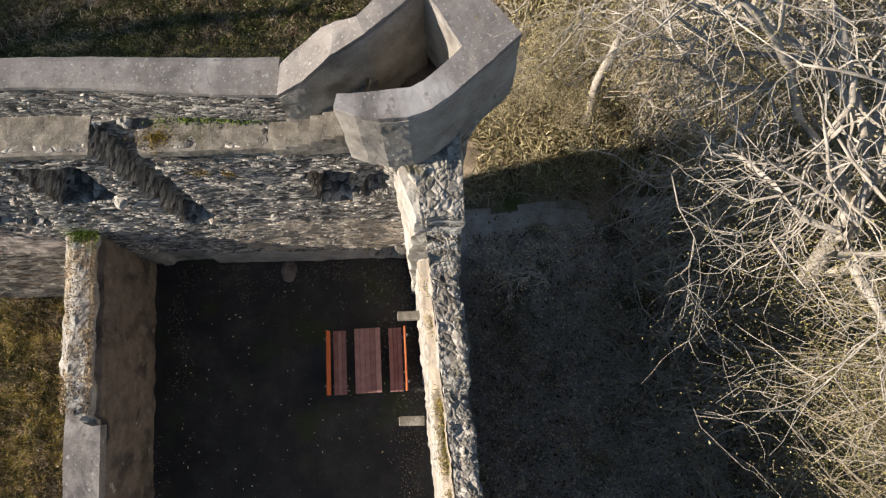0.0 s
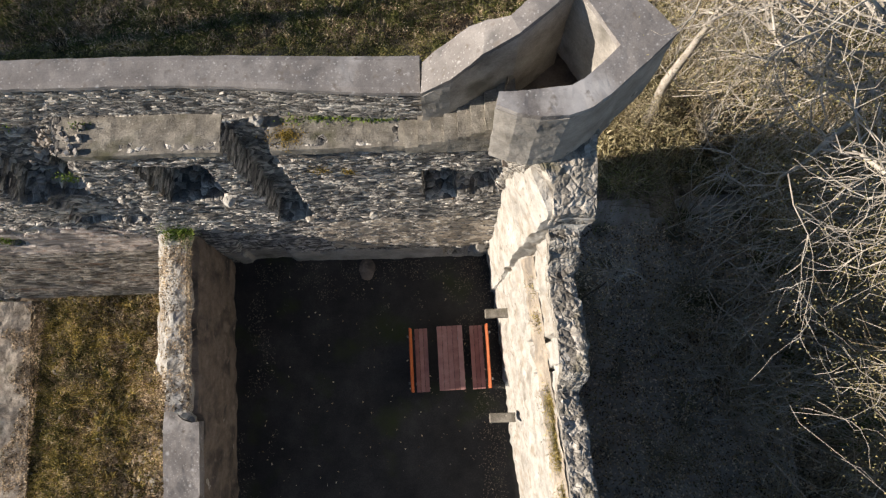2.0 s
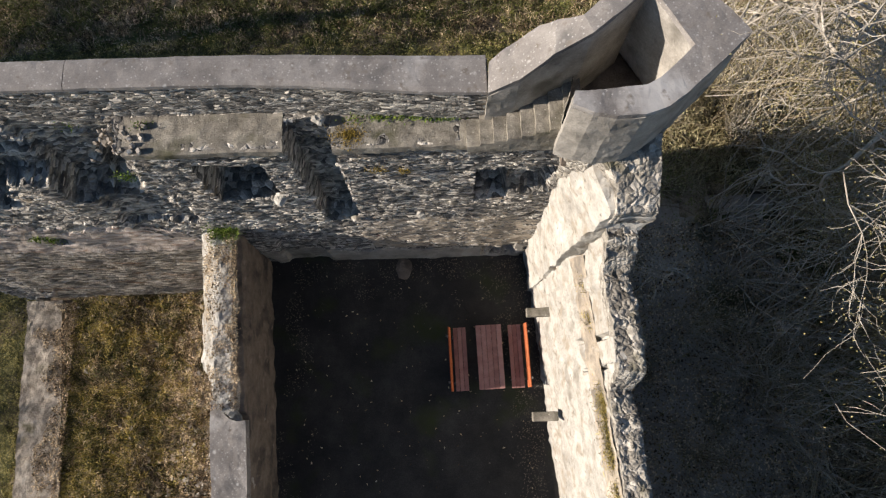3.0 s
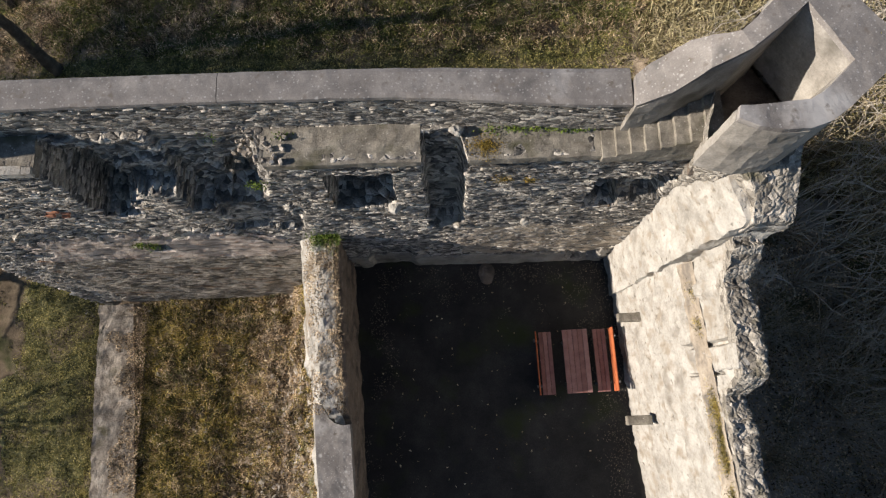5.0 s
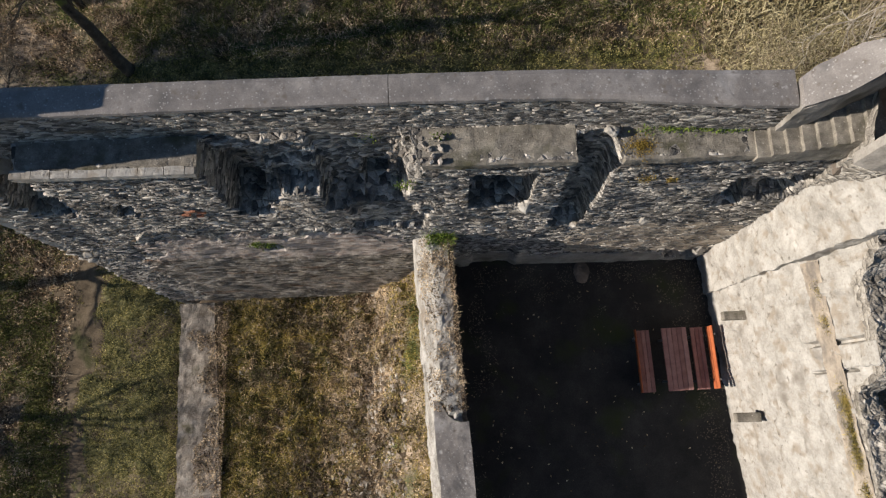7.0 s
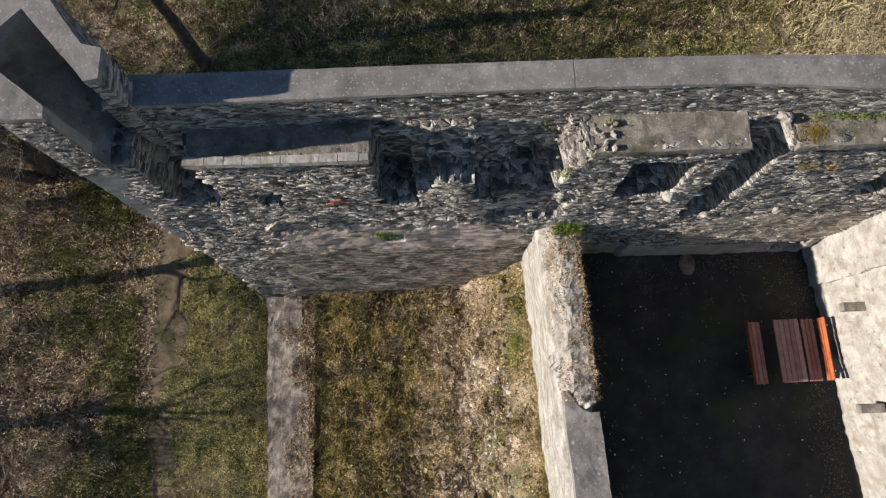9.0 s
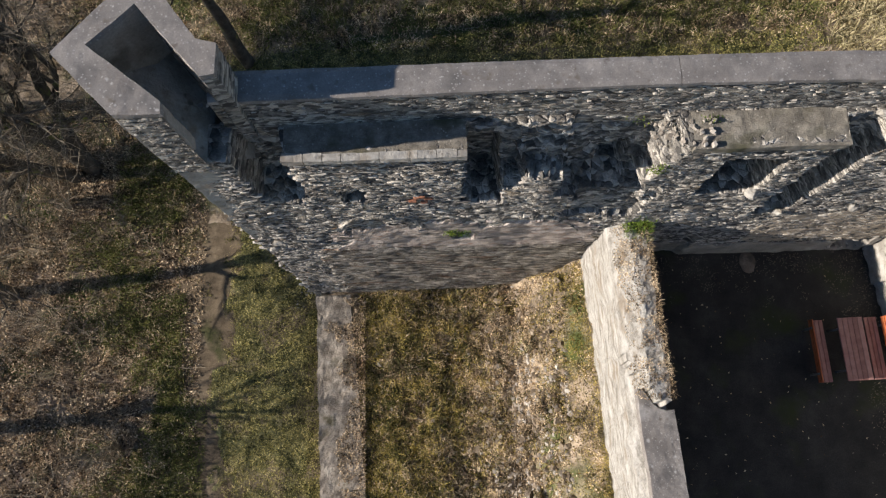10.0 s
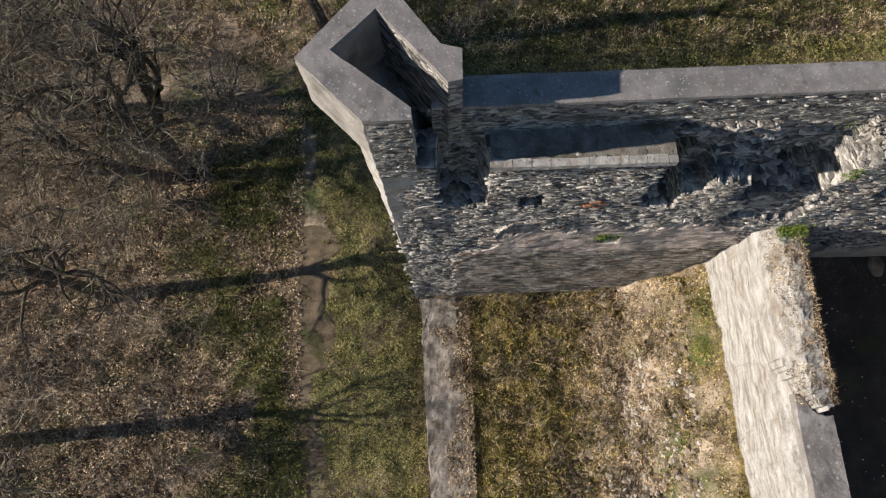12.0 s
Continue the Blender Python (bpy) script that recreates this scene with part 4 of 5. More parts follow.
sr = random.Random(77)
for i in range(50):
    y = -5 + 20 * (i + sr.random()) / 50
    edge = 8.3 if y < 1.2 else 7.5 if y < 6 else 6.5 if y < 8.5 else 5.2
    x = edge + sr.uniform(1.6, 4.6)
    shrub(x, y, sr.uniform(9.0, 11.5) if y < 2 else sr.uniform(10.5, 13.5), sr.uniform(2.0, 3.2), 200 + i, sr.choice((M_LEAF if y > 4 else M_OLIVE, M_OLIVE, M_STRAW, M_OLIVE)), "tall thicket shrub with small yellow-green leaves", 3800, sr.choice((M_TWIG, M_TWIG, M_BARK_PALE)), edge)
for x, y, h, k in ((6.7, 4.8, 10.5, 601), (7.0, 2.7, 9.8, 602), (6.5, 6.6, 11.0, 603), (7.2, 0.6, 9.2, 604)):
    shrub(x, y, h, 1.6, k, M_OLIVE, "slim tall shrub with pale twigs at the edge of the sunlight", 1500, M_BARK_PALE, 5.0)
for i in range(13):
    y = sr.uniform(-5, 4)
    shrub(sr.uniform(4.8, 10.0), y, sr.uniform(3.0, 6.0), sr.uniform(1.2, 2.0), 500 + i, M_OLIVE, "leafless grey shrub in the shade of the east wall", 420, sr.choice((M_BARK_PALE, M_TWIG)), 4.0)
for i in range(9):
    shrub(sr.uniform(3.0, 7.5), sr.uniform(10.5, 15), sr.uniform(1.5, 3.0), sr.uniform(1.4, 2.0), 300 + i, M_STRAW, "straw-coloured dry brush shrub behind the turret", 2600)
for x, y, h in ((2.3, 2.9, 3.2), (5.5, 3.2, 2.5), (5.0, -1.2, 2.5), (6.2, 7.0, 4.0)):
    shrub(x, y, h, 1.2, int(x * 100), M_IVY, "dark shaded shrub close to the wall", 900)
shrub(4.4, 8.4, 3.0, 1.2, 440, M_MOSS, "fresh green bush at the edge of the shade", 1500)
for i in range(10):
    shrub(sr.uniform(-38, -25.5), sr.uniform(-5, 16), sr.uniform(1.5, 3.5), sr.uniform(1.0, 2.0), 400 + i, M_DRY, "leafless brown brush in the wood", 500)

def sapling(x, y, top):
    """Slim leaning stem; fine curled twigs in shade, coloured pale to look lit."""
    rng = random.Random(91)
    z = ground_z(x, y)
    t = thing("sapling", (x, y, z), "slim sapling with fine curled twigs close to the east wall", "sapling")
    stem, lv, lf = ([], []), [], []
    pts = [Vector((0.25 * N(0, k * 0.4, 3, 0.7), 0.25 * N(k * 0.4, 0, 5, 0.7), (top - z) * k / 12)) for k in range(13)]
    tube(stem[0], stem[1], pts, [0.05 * (1 - 0.07 * k) for k in range(13)], 6)
    part("stem", stem, M_BARK, t)
    for i in range(30):
        a = rng.uniform(0, 6.28)
        d = Vector((math.cos(a) * 1.4, math.sin(a) * 0.6, rng.uniform(-0.2, 0.2))).normalized()
        q = [pts[-1] + Vector((rng.uniform(-0.3, 0.3), rng.uniform(-0.1, 0.1), -rng.uniform(0, 0.3)))]
        turn = rng.uniform(-0.28, 0.28)
        for k in range(9):
            d = Vector((d.x * math.cos(turn) - d.y * math.sin(turn) + rng.gauss(0, 0.2), d.x * math.sin(turn) + d.y * math.cos(turn) + rng.gauss(0, 0.2), d.z + rng.gauss(0, 0.2))).normalized()
            q.append(q[-1] + d * 0.10)
            leaf(lv, lf, q[-1] + Vector((rng.gauss(0, 0.03), rng.gauss(0, 0.03), 0.01)), rng.uniform(0.03, 0.06), rng, 0.6)
        twigs = ([], [])
        tube(twigs[0], twigs[1], q, [0.014 - 0.001 * k for k in range(10)], 3)
        part("twig", twigs, M_BARK_PALE, t)
    part("foliage", (lv, lf), M_STRAW, t)


sapling(1.73, 3.68, 4.3)


def scatter(name, n, area, material, label, size, seed, keep=None, lift=0.05, flat=0.8, base=ground_z):
    """Loose leaves strewn over an area; keep(x, y) picks where."""
    rng = random.Random(seed)
    lv, lf = [], []
    for _ in range(n):
        x, y = rng.uniform(area[0], area[1]), rng.uniform(area[2], area[3])
        if keep and not keep(x, y):
            continue
        leaf(lv, lf, Vector((x, y, base(x, y) + rng.uniform(0.0, lift))), rng.uniform(*size), rng, flat)
    return tagged(mesh_ob(name, (lv, lf), material), label, "ground cover", kind="stuff")


clump = lambda s, cut, seed: (lambda x, y: fbm(x, y, seed, s) > cut)
scatter("ivy", 50000, (-30, 4, 14.6, 22), M_GREEN, "ivy and green undergrowth over the woodland floor", (0.05, 0.12), 1, clump(0.45, -0.05, 2), 0.25)
scatter("leaf_litter", 56000, (-40, 4, 15.2, 22), M_DRY, "dry brown fallen leaves on the woodland floor", (0.05, 0.12), 2, lambda x, y: fbm(x, y, 53, 1.2) > -0.25, 0.12, 1.0)
scatter("leaf_litter", 110000, (-40, -23.4, -6, 14), M_DRY, "dry brown fallen leaves and dead grass", (0.05, 0.13), 3, lambda x, y: fbm(x, y, 51, 1.6) > -0.35 - 0.02 * (x + 40), 0.14, 1.0)
scatter("undergrowth", 30000, (-29, -23.0, -6, 12), M_GREEN, "fresh green undergrowth beside the path", (0.05, 0.11), 4, lambda x, y: fbm(x, y, 6, 0.4) > 0.25 * abs(x + 25) - 0.45, 0.35)
scatter("grass", 80000, (-23.4, -18.6, -6, 13), M_TURF, "short mossy grass", (0.03, 0.08), 14, lambda x, y: fbm(x, y, 3, 0.5) + 0.9 * (x + 22.3) > -0.2 and fbm(x, y, 13, 0.9) > -1.2, 0.06, 0.7, lambda x, y: ground_z(x, y) + 0.10)
scatter("grass", 36000, (-24, 2, 12.6, 15.8), M_TURF, "short shaded grass behind the wall", (0.04, 0.10), 15, None, 0.06, 0.8, lambda x, y: ground_z(x, y) + 0.05)
scatter("grass", 34000, (-24.6, -21.6, -6, 10), M_TURF, "grass and leaves creeping over the path's edges", (0.03, 0.09), 16, lambda x, y: fbm(x, y, 21, 1.1) + 0.8 * abs(x + 23.1) > 0.75, 0.07, 0.8)
scatter("moss", 16000, (-18.5, -16.9, -6, 4.8), M_DRY, "moss and dry litter over the low wall", (0.03, 0.09), 17, lambda x, y: fbm(x, y, 2, 1.0) + 1.0 * (x + 17.6) > 0.0, 0.07, 0.6, lambda x, y: max(-4.5, ground_z(x, y)))
scatter("dry_grass", 60000, (-17.2, -9.5, -6, 5.05), M_DRY, "dry grass, weeds and leaves in the lower bailey", (0.03, 0.09), 5, lambda x, y: fbm(x, y, 61, 1.5) > -0.15, 0.10)
scatter("weeds", 60000, (-17.2, -9.8, -6, 5.05), M_WEED, "yellow-green weeds in the lower bailey", (0.025, 0.07), 6, lambda x, y: fbm(x, y, 9, 0.6) > 0.22 * (x + 14.2) - 0.15 or (x + 0.9 * fbm(x, y, 8, 0.8) > -10.9 and fbm(x, y, 4, 1.6) > -0.2), 0.2)
scatter("brush", 32000, (-1.5, 18, 8.2, 20), M_STRAW, "straw-coloured sunlit brush and dry grass", (0.04, 0.11), 7, lambda x, y: x + 1.2 * fbm(x, y, 5, 0.5) > 1.3 + 0.25 * max(0, y - 11), 0.4, 0.8)
scatter("undergrowth", 3000, (0.8, 18, -6, 9), M_OLIVE, "dark shaded undergrowth east of the wall", (0.08, 0.2), 8, None, 0.4, 0.9)
# pale leaves added to lift the dark tone of the shade
scatter("leaf_litter", 34000, (0.9, 11, -6, 7), M_DRY, "pale fallen leaves added to lighten the shade of the east wall", (0.06, 0.14), 18, None, 0.45)
scatter("gravel", 15000, (-8.4, -0.7, -3, 5.0), M_BROWN, "fine gravel and chips on the court floor", (0.02, 0.06), 19, lambda x, y: fbm(x, y, 45, 0.9) + 1.2 * (x + 1.7) > 0.0 or fbm(x, y, 41, 0.9) + 0.55 * (y - 4.2) > 0.0 or fbm(x, y, 43, 0.9) - 0.8 * abs(x + 7.9) > 0.0, 0.02, 0.4, lambda x, y: 0.03)
scatter("fallen_leaves", 220, (-8.2, -1.0, -3, 5.0), M_DRY, "scattered pale leaves on the court floor", (0.04, 0.09), 9, None, 0.02, 0.3, lambda x, y: 0.045)


mid_e = lambda y: -8.65 + (5.2 - y) * 0.058
mid_w = lambda y: -9.68 + (5.2 - y) * 0.055


def rocks(name, n, area, size, seed, label, base, material=None):
    rng = random.Random(seed)
    verts, faces = [], []
    for _ in range(n):
        x, y = area(rng)
        w = rng.uniform(*size)
        vs, fs = stone_shape(rng, w, w * rng.uniform(0.5, 0.9), w * rng.uniform(0.2, 0.45))
        o = len(verts)
        q = Matrix.Translation((x, y, base(x, y) + 0.02)) @ Matrix.Rotation(rng.uniform(0, 6.28), 4, "Z") @ Matrix.Rotation(-1.57 + rng.gauss(0, 0.3), 4, "X")
        verts += [q @ Vector(v) for v in vs]
        faces += [tuple(o + i for i in f) for f in fs]
    return tagged(mesh_ob(name, (verts, faces), material or M_RUBBLE), label, "rubble", kind="stuff")


rocks("rubble", 800, lambda g: (min(-10.2, g.gauss(-11.5, 0.8)), g.uniform(-5, 2.4)), (0.05, 0.22), 41, "loose broken stones fallen from the cross wall", ground_z)
scatter("dry_litter", 9000, (-9.7, -8.3, 0.7, 5.1), M_DRY, "dry litter lying along the top of the cross wall", (0.02, 0.06), 61, lambda x, y: mid_w(y) + 0.06 + 0.2 * abs(fbm(x, y, 3, 1.2)) < x < mid_e(y) - 0.03 and fbm(x, y, 6, 2.0) > -0.25, 0.04, 0.6, lambda x, y: 3.615 - 1.1 * max(0.0, 0.42 - (x - mid_w(y)) / 1.1))
rocks("broken_stones", 45, lambda g: (g.uniform(-9.9, -8.75), g.uniform(5.22, 5.85)), (0.05, 0.14), 47, "pale broken stones where the ledge has fallen away", lambda x, y: LEDGE + 0.01 - 0.45 * max(0.0, -9.12 - x), M_RUBBLE)
rocks("clods", 520, lambda g: (min(-10.25, g.gauss(-11.6, 0.9)), g.uniform(-5, 4.8)), (0.10, 0.34), 44, "crumbly clods of brown earth on the bank", lambda x, y: ground_z(x, y) - 0.02, M_CLOD)
rocks("rubble", 260, lambda g: (g.uniform(-17, -10.5), g.uniform(-5, 5)), (0.05, 0.2), 42, "loose stones among the weeds", ground_z)
rocks("rubble", 70, lambda g: (g.uniform(-19.6, -18.6), g.uniform(4.5, 5.3)), (0.06, 0.2), 43, "stones at the broken foot of the wall corner", lambda x, y: ground_z(x, y), M_STONE)


def blades(name, n, where, material, label, size, seed, parent=None):
    """Thin upright blades of grass."""
    rng = random.Random(seed)
    verts, faces = [], []
    for _ in range(n):
        p = Vector(where(rng))
        h = rng.uniform(*size)
        d = Vector((rng.gauss(0, 0.55), rng.gauss(0, 0.55), 1)).normalized()
        a = Vector((rng.gauss(0, 1), rng.gauss(0, 1), 0)).normalized() * h * 0.045
        o = len(verts)
        bend = Vector((d.x, d.y, -0.2)) * h * 0.35
        verts += [p - a, p + a, p + d * h * 0.6 + a * 0.7, p + d * h * 0.6 - a * 0.7, p + d * h + bend]
        faces += [(o, o + 1, o + 2, o + 3), (o + 3, o + 2, o + 4)]
    return tagged(mesh_ob(name, (verts, faces), material), label, "grass", kind="stuff")


def on_mid(g):
    y = g.uniform(0.7, 5.1)
    x = mid_e(y) - abs(g.gauss(0, 0.16))
    return x, y, 3.58


def in_brush(g):
    while True:
        x, y = g.uniform(-1.0, 16), g.uniform(8.4, 19)
        if x + 1.2 * fbm(x, y, 5, 0.5) > 1.3 + 0.25 * max(0, y - 11):
            return x, y, ground_z(x, y)


blades("brush", 25000, in_brush, M_STRAW, "tangle of straw-coloured stalks behind the turret", (0.25, 0.75), 57)
blades("dry_grass", 2400, on_mid, M_DRY, "dry grass fringe along the top of the cross wall", (0.05, 0.13), 51)
blades("grass", 700, lambda g: (g.uniform(-9.3, -8.6), 5.15 - abs(g.gauss(0, 0.16)), 3.6), M_MOSS, "green grass tuft where the cross wall meets the tall wall", (0.08, 0.2), 52)
def bank_spot(g):
    y = g.uniform(-3, 5.0)
    x = mid_w(y) - 0.02 - abs(g.gauss(0, 0.45))
    return x, y, ground_z(x, y) - 0.02


blades("dry_grass", 9000, bank_spot, M_WEED, "grass on the bank below the cross wall", (0.06, 0.22), 53)
scatter("dry_litter", 34000, (-13.4, -10.2, -6, 4.9), M_DRY, "brown leaves and dead stalks over the bank", (0.03, 0.09), 65, lambda x, y: fbm(x, y, 31, 0.8) + 1.3 - abs(x + 11.6) > 0.0, 0.10, 0.7)
scatter("weeds", 7000, (-12.8, -10.2, -6, 4.9), M_WEED, "yellow weeds over the bank", (0.03, 0.09), 66, lambda x, y: fbm(x, y, 37, 1.0) > 0.15 or x > -10.7, 0.14, 0.8)
def tufts(x0, x1, y0, y1, n, seed):
    g = random.Random(seed)
    return [(g.uniform(x0, x1), g.uniform(y0, y1)) for _ in range(n)]


def in_tufts(spots, wide):
    def spot(g):
        x, y = g.choice(spots)
        x, y = x + g.gauss(0, wide), min(5.0, y + g.gauss(0, wide))
        return x, y, ground_z(x, y) - 0.01
    return spot


blades("weeds", 10000, in_tufts(tufts(-17.0, -12.4, -5, 4.9, 260, 71), 0.15), M_WEED, "upright weed tufts in the lower bailey", (0.12, 0.38), 72)
blades("weeds", 8000, in_tufts(tufts(-17.0, -12.8, -5, 4.9, 170, 73), 0.17), M_IVY, "dark green weed tufts in the lower bailey", (0.12, 0.34), 74)
blades("dry_grass", 9000, in_tufts(tufts(-16.6, -10.4, -5, 4.9, 330, 77), 0.15), M_DRY, "brown dead stalks in the lower bailey", (0.10, 0.36), 78)
blades("brambles", 7000, in_tufts(tufts(-15.5, -11.0, -5, 4.9, 130, 79), 0.13), M_TWIG_DARK, "dark dead stalks in the lower bailey", (0.14, 0.40), 80)
def free_tufts(spots, wide):
    def spot(g):
        x, y = g.choice(spots)
        x, y = x + g.gauss(0, wide), y + g.gauss(0, wide)
        return x, y, ground_z(x, y) - 0.01
    return spot


blades("dry_grass", 42000, free_tufts(tufts(-39, -24.2, -6, 13.5, 900, 75), 0.20), M_DRY, "dead grass tufts on the woodland floor", (0.10, 0.28), 76)
blades("brambles", 12000, free_tufts(tufts(-39, -24.6, -6, 13.5, 520, 81), 0.16), M_TWIG_DARK, "dark dead stalks and brambles in the wood", (0.12, 0.35), 82)
blades("undergrowth", 22000, free_tufts([p for p in tufts(-28.5, -23.2, -6, 11, 700, 83) if fbm(p[0], p[1], 6, 0.4) > 0.30 * abs(p[0] + 24.7) - 0.35], 0.15), M_GREEN, "fresh green stalks beside the path", (0.12, 0.34), 84)
blades("grass", 20000, free_tufts(tufts(-22.2, -18.8, -5, 12.5, 520, 85), 0.22), M_TURF, "tufts of mossy grass beside the low wall", (0.05, 0.16), 86)
blades("undergrowth", 30000, free_tufts(tufts(-22, 3, 16.0, 21, 800, 87), 0.18), M_GREEN, "green stalks along the woodland edge", (0.12, 0.36), 88)
blades("dry_grass", 26000, free_tufts(tufts(-36, 3, 15.6, 21, 700, 89), 0.18), M_DRY, "dry stalks along the woodland edge", (0.14, 0.40), 90)
blades("grass", 14000, free_tufts(tufts(-20, 1, 13.6, 15.9, 300, 91), 0.25), M_TURF, "tufts of grass behind the tall wall", (0.06, 0.18), 92)


def mounds(name, spots, per, wide, high, size, material, label, seed):
    """Low leafy clumps: leaves over small uneven domes on the ground."""
    g = random.Random(seed)
    lv, lf = [], []
    for x0, y0 in spots:
        w, h = g.uniform(*wide), g.uniform(*high)
        for _ in range(int(per * (w / wide[1]) ** 2) + 8):
            a, r = g.uniform(0, 6.28), math.sqrt(g.random())
            x, y = x0 + w * r * math.cos(a), y0 + w * r * math.sin(a)
            z = ground_z(x, y) + h * math.sqrt(max(0.0, 1 - r * r)) * g.uniform(0.45, 1.1)
            leaf(lv, lf, Vector((x, y, z)), g.uniform(*size), g, 0.9)
    return tagged(mesh_ob(name, (lv, lf), material), label, "plants", kind="stuff")


bailey = [p for p in tufts(-16.9, -10.4, -5, 4.7, 420, 101) if fbm(p[0], p[1], 9, 0.5) > 0.20 * (p[0] + 13.6)]
mounds("weeds", bailey[::2], 230, (0.14, 0.42), (0.10, 0.30), (0.03, 0.075), M_WEED, "yellow-green leafy clumps in the lower bailey", 102)
mounds("weeds", bailey[1::2], 210, (0.14, 0.40), (0.10, 0.28), (0.03, 0.075), M_IVY, "dark green leafy clumps in the lower bailey", 103)
mounds("dry_grass", tufts(-16.9, -10.3, -5, 4.7, 240, 104), 170, (0.12, 0.36), (0.08, 0.26), (0.03, 0.08), M_DRY, "brown withered clumps in the lower bailey", 105)
mounds("dry_grass", tufts(-13.2, -10.5, -5, 4.7, 200, 116), 170, (0.12, 0.36), (0.06, 0.22), (0.03, 0.08), M_DRY, "brown withered clumps on the bank", 117)
mounds("weeds", tufts(-13.2, -10.3, -5, 4.7, 70, 118), 150, (0.10, 0.28), (0.06, 0.18), (0.03, 0.07), M_IVY, "small dark green clumps on the bank", 119)
mounds("dry_brush", tufts(-39, -24.4, -5, 13.5, 520, 106), 130, (0.15, 0.5), (0.08, 0.32), (0.05, 0.11), M_DRY, "brown withered clumps on the woodland floor", 107)
mounds("undergrowth", [p for p in tufts(-28.0, -23.3, -6, 12, 420, 108) if fbm(p[0], p[1], 6, 0.4) > 0.35 * abs(p[0] + 24.5) - 0.35], 150, (0.15, 0.4), (0.12, 0.35), (0.04, 0.09), M_GREEN, "green leafy clumps beside the path", 109)
mounds("undergrowth", tufts(-24, 3, 16.2, 21, 330, 110), 130, (0.15, 0.5), (0.12, 0.4), (0.05, 0.1), M_GREEN, "green leafy clumps along the woodland edge", 111)
mounds("dry_brush", tufts(-30, 3, 16.0, 21, 330, 112), 120, (0.15, 0.5), (0.10, 0.35), (0.05, 0.1), M_DRY, "brown withered clumps along the woodland edge", 113)
mounds("grass", tufts(-22.4, -18.9, -5, 12.5, 420, 114), 110, (0.12, 0.4), (0.05, 0.17), (0.03, 0.07), M_TURF, "mossy cushions in the turf", 115)


def dead_branches(name, n, area, seed, label, material):
    """Fallen crooked sticks with side twigs, lying on the ground."""
    g = random.Random(seed)
    verts, faces = [], []
    for _ in range(n):
        x, y = g.uniform(area[0], area[1]), g.uniform(area[2], area[3])
        a, r, step = g.uniform(0, 6.28), g.uniform(0.008, 0.03), g.uniform(0.12, 0.32)
        pts = []
        for k in range(9):
            pts.append(Vector((x, y, ground_z(x, y) + 0.05 + 0.12 * g.random())))
            a += g.gauss(0, 0.35)
            x, y = x + step * math.cos(a), y + step * math.sin(a)
            if k in (3, 5, 6):
                b2_, q = a + g.choice((-1, 1)) * g.uniform(0.4, 1.0), [pts[-1]]
                for _k in range(4):
                    q.append(q[-1] + Vector((math.cos(b2_), math.sin(b2_), g.uniform(-0.1, 0.3))) * step * 0.7)
                    b2_ += g.gauss(0, 0.3)
                tube(verts, faces, q, [r * 0.5 * (1 - 0.18 * i) for i in range(5)], 3)
        tube(verts, faces, pts, [r * (1 - 0.09 * i) for i in range(9)], 4)
    return tagged(mesh_ob(name, (verts, faces), material), label, "dead wood", kind="stuff")


dead_branches("dead_branches", 170, (-39, -24.5, -5, 13), 93, "fallen grey branches among the leaf litter", M_TWIG)
dead_branches("dead_branches", 60, (-34, 0, 16.5, 21), 94, "fallen twigs at the edge of the wood", M_TWIG)
g = random.Random(63)
lv, lf = [], []
for cx, n_ in ((-5.0, 60), (-4.55, 90), (-4.2, 60), (-4.0, 90), (-3.75, 80), (-3.55, 150), (-3.35, 200), (-3.1, 60), (-2.4, 60), (-1.9, 50), (-8.9, 40), (-10.2, 30)):
    for _ in range(n_):
        leaf(lv, lf, Vector((cx + g.gauss(0, 0.13), 5.74 + 0.25 * max(0, cx + 3) + g.gauss(0, 0.05), LEDGE + 0.03 + 0.47 * max(0, cx + 3) + abs(g.gauss(0, 0.05)))), g.uniform(0.03, 0.07), g, 0.8)
tagged(mesh_ob("ledge_plants", (lv, lf), M_MOSS), "small green plants rooted along the foot of the parapet", "plants", kind="stuff")
blades("grass", 4200, lambda g: (lambda y: (-0.40 + (3.85 - y) * 0.085 + g.gauss(0, 0.10), y, 5.30))(g.choice((0.7, 0.45, 0.1, -0.25, -0.6, -1.3, -1.9)) + g.gauss(0, 0.16) if g.random() < 0.9 else g.choice((2.4, 3.1)) + g.gauss(0, 0.12)), M_WEED, "grass growing on the offset of the east wall", (0.05, 0.15), 55)
lv, lf = [], []
for _ in range(1100):
    a, d = g.uniform(0, 6.28), abs(g.gauss(0, 0.16))
    leaf(lv, lf, Vector((-5.1 + 1.2 * d * math.cos(a), 5.45 + 0.9 * d * math.sin(a), LEDGE + 0.012 + 0.03 * g.random() * max(0.0, 1 - d / 0.2))), g.uniform(0.015, 0.04), g, 0.7)
tagged(mesh_ob("moss_cushion", (lv, lf), M_LICHEN), "ochre moss cushion on the ledge", "moss", kind="stuff")
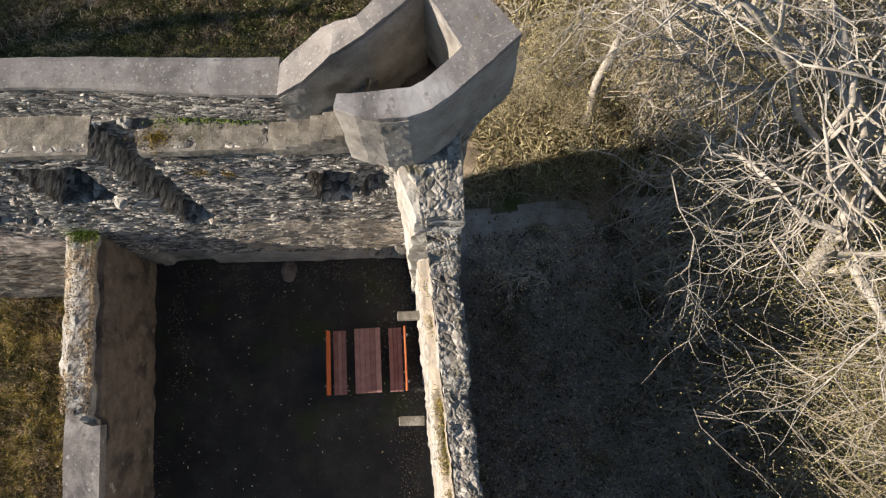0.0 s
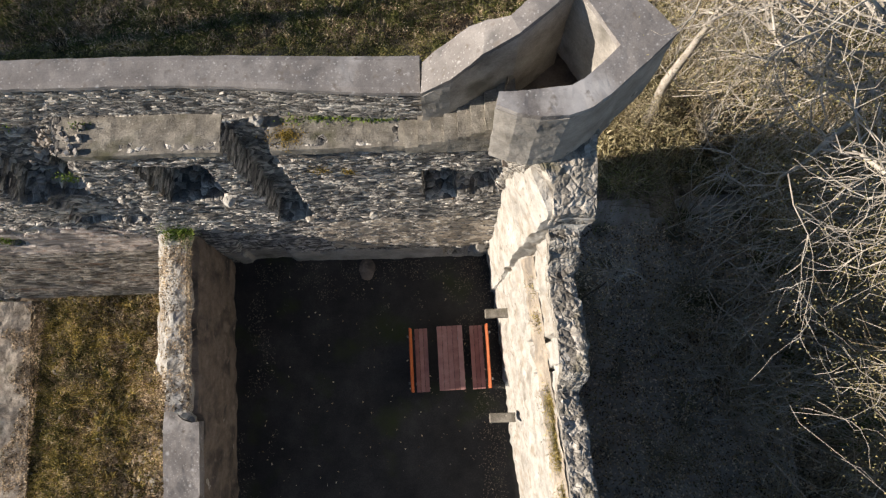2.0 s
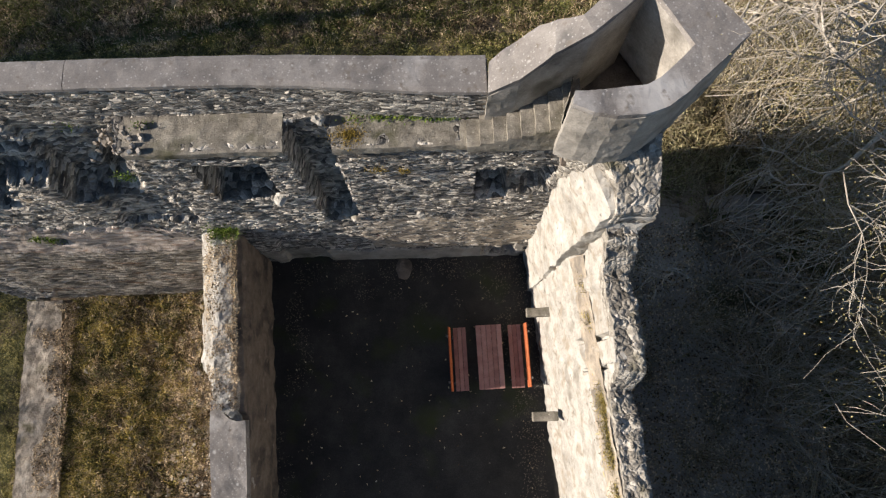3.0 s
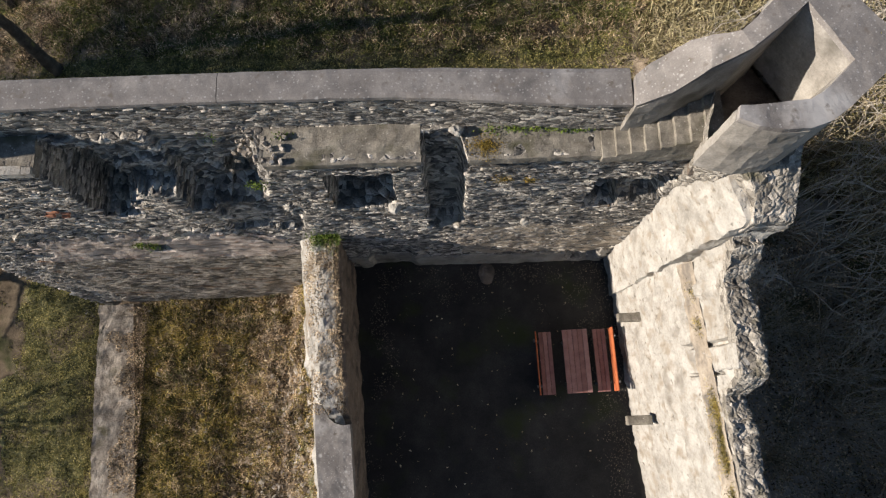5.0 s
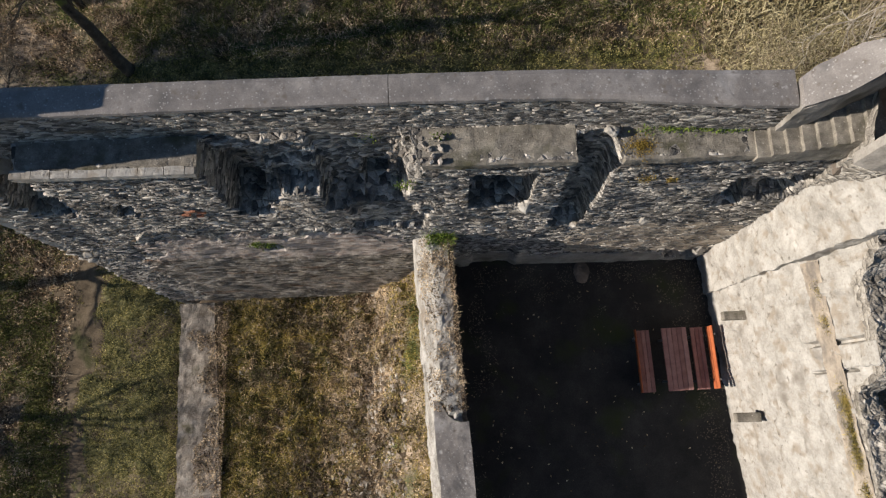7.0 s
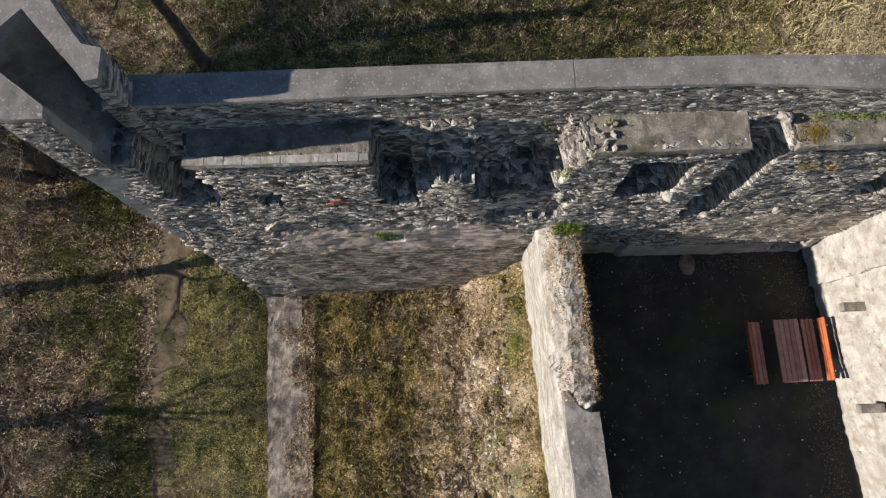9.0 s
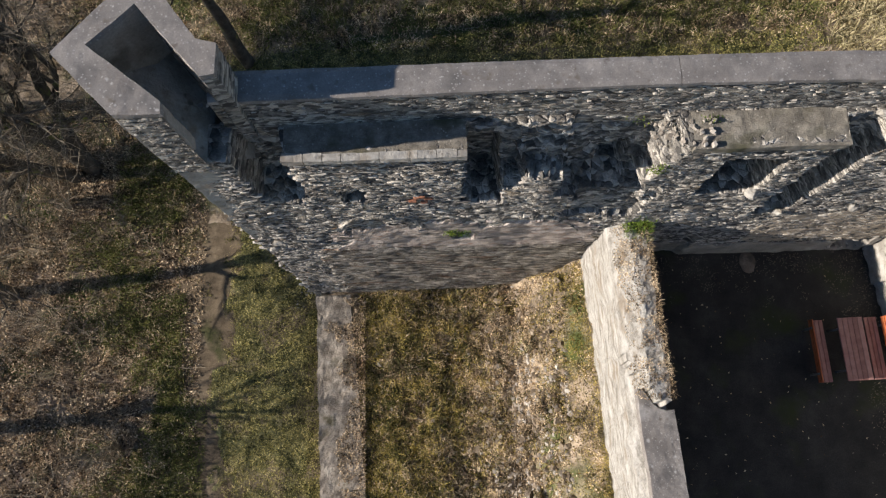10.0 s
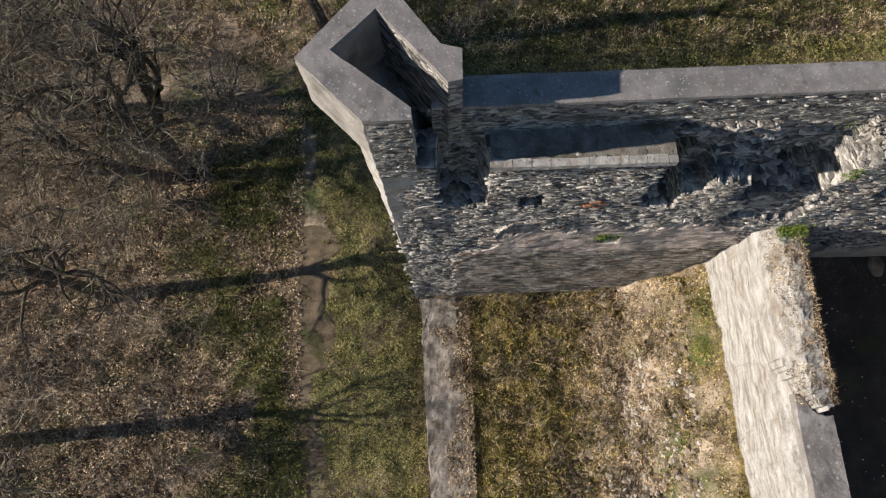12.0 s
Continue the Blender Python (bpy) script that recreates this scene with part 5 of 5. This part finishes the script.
for x, y, z, w in ((-5.62, 5.72, 8.74, 0.30), (-6.98, 5.15, 5.86, 0.34), (-5.55, 5.2, 4.15, 0.28), (-3.95, 5.08, 4.55, 0.24), (-18.3, 5.05, 3.1, 0.26), (-18.6, 5.1, 2.2, 0.24)):
    bm = bmesh.new()
    bmesh.ops.create_icosphere(bm, subdivisions=2, radius=w / 2)
    bmesh.ops.scale(bm, vec=(1.0, 0.7, 0.6), verts=bm.verts)
    bmesh.ops.translate(bm, vec=(x, y, z), verts=bm.verts)
    part("loose_stone", roughen(bm, 0.08, 0.06, 4), M_PALE, wall_n, "pale rounded loose stone")
M_RED = mat("weathered red brick", [(0.22, 0.09, 0.055), (0.38, 0.17, 0.10), (0.48, 0.26, 0.17)], 5, 30, bump=0.6)
for x, z, w in ((-14.45, 6.20, 0.26), (-14.25, 6.05, 0.20), (-14.6, 6.02, 0.18), (-14.35, 5.86, 0.16)):
    bm = bmesh.new()
    box(bm, x - w / 2, x + w / 2, base_y(x, z) - 0.05, base_y(x, z) + 0.1, z - 0.05, z + 0.05)
    part("brick", roughen(bevelled(bm, 0.012), 0.08, 0.012, 5), M_RED, wall_n, "weathered red brick set among the rubble")
lv, lf = [], []
for cx, cz, r in ((-4.68, 7.53, 0.10), (-4.13, 7.43, 0.07)):
    for _ in range(160):
        x, z = cx + g.gauss(0, r), cz + g.gauss(0, r)
        leaf(lv, lf, Vector((x, base_y(x, z) - 0.035 - 0.02 * g.random(), z)), g.uniform(0.02, 0.05), g, 1.5)
tagged(mesh_ob("lichen", (lv, lf), M_LICHEN), "orange lichen patches on the tall wall", "lichen", kind="stuff")
lv, lf = [], []
for cx, cz, r in ((-13.45, 3.35, 0.13), (-13.75, 3.45, 0.08), (-9.6, 7.6, 0.12), (-8.95, 3.9, 0.25)):
    for _ in range(150):
        x, z = cx + g.gauss(0, r), cz + g.gauss(0, r)
        leaf(lv, lf, Vector((x, base_y(x, z) - 0.03 - 0.10 * g.random(), z)), g.uniform(0.03, 0.07), g, 1.2)
tagged(mesh_ob("wall_plants", (lv, lf), M_MOSS), "small green plants rooted in the tall wall", "plants", kind="stuff")
bm = bmesh.new()
bmesh.ops.create_icosphere(bm, subdivisions=3, radius=0.3)
bmesh.ops.scale(bm, vec=(0.8, 1.15, 0.10), verts=bm.verts)
bmesh.ops.translate(bm, vec=(-4.62, 4.75, 0.04), verts=bm.verts)
tagged(mesh_ob("boulder", roughen(bm, 0.1, 0.04, 2), M_BROWN), "flat grey stone lying on the court floor", "stone")

# ---- single stones of the nearest stretch ----
shapes = []
for i in range(8):
    me = bpy.data.meshes.new("stone")
    vs, fs = stone_shape(random.Random(100 + i), 1.0, 0.45, 0.14)
    me.from_pydata(vs, [], fs)
    me.materials.append(M_STONE_EACH)
    shapes.append(me)
for u, z, w, h in near:
    got = north_place(u, z)
    if got is None:
        continue
    s = new("stone", shapes[rng.randrange(8)])
    s.parent = wall_n
    s.matrix_basis = Matrix.Translation(got[0]) @ pose(0, 0, 0, 0, rng.uniform(-4, 4), 0) @ Matrix.Diagonal((w, rng.uniform(0.04, 0.14), h / 0.45, 1))
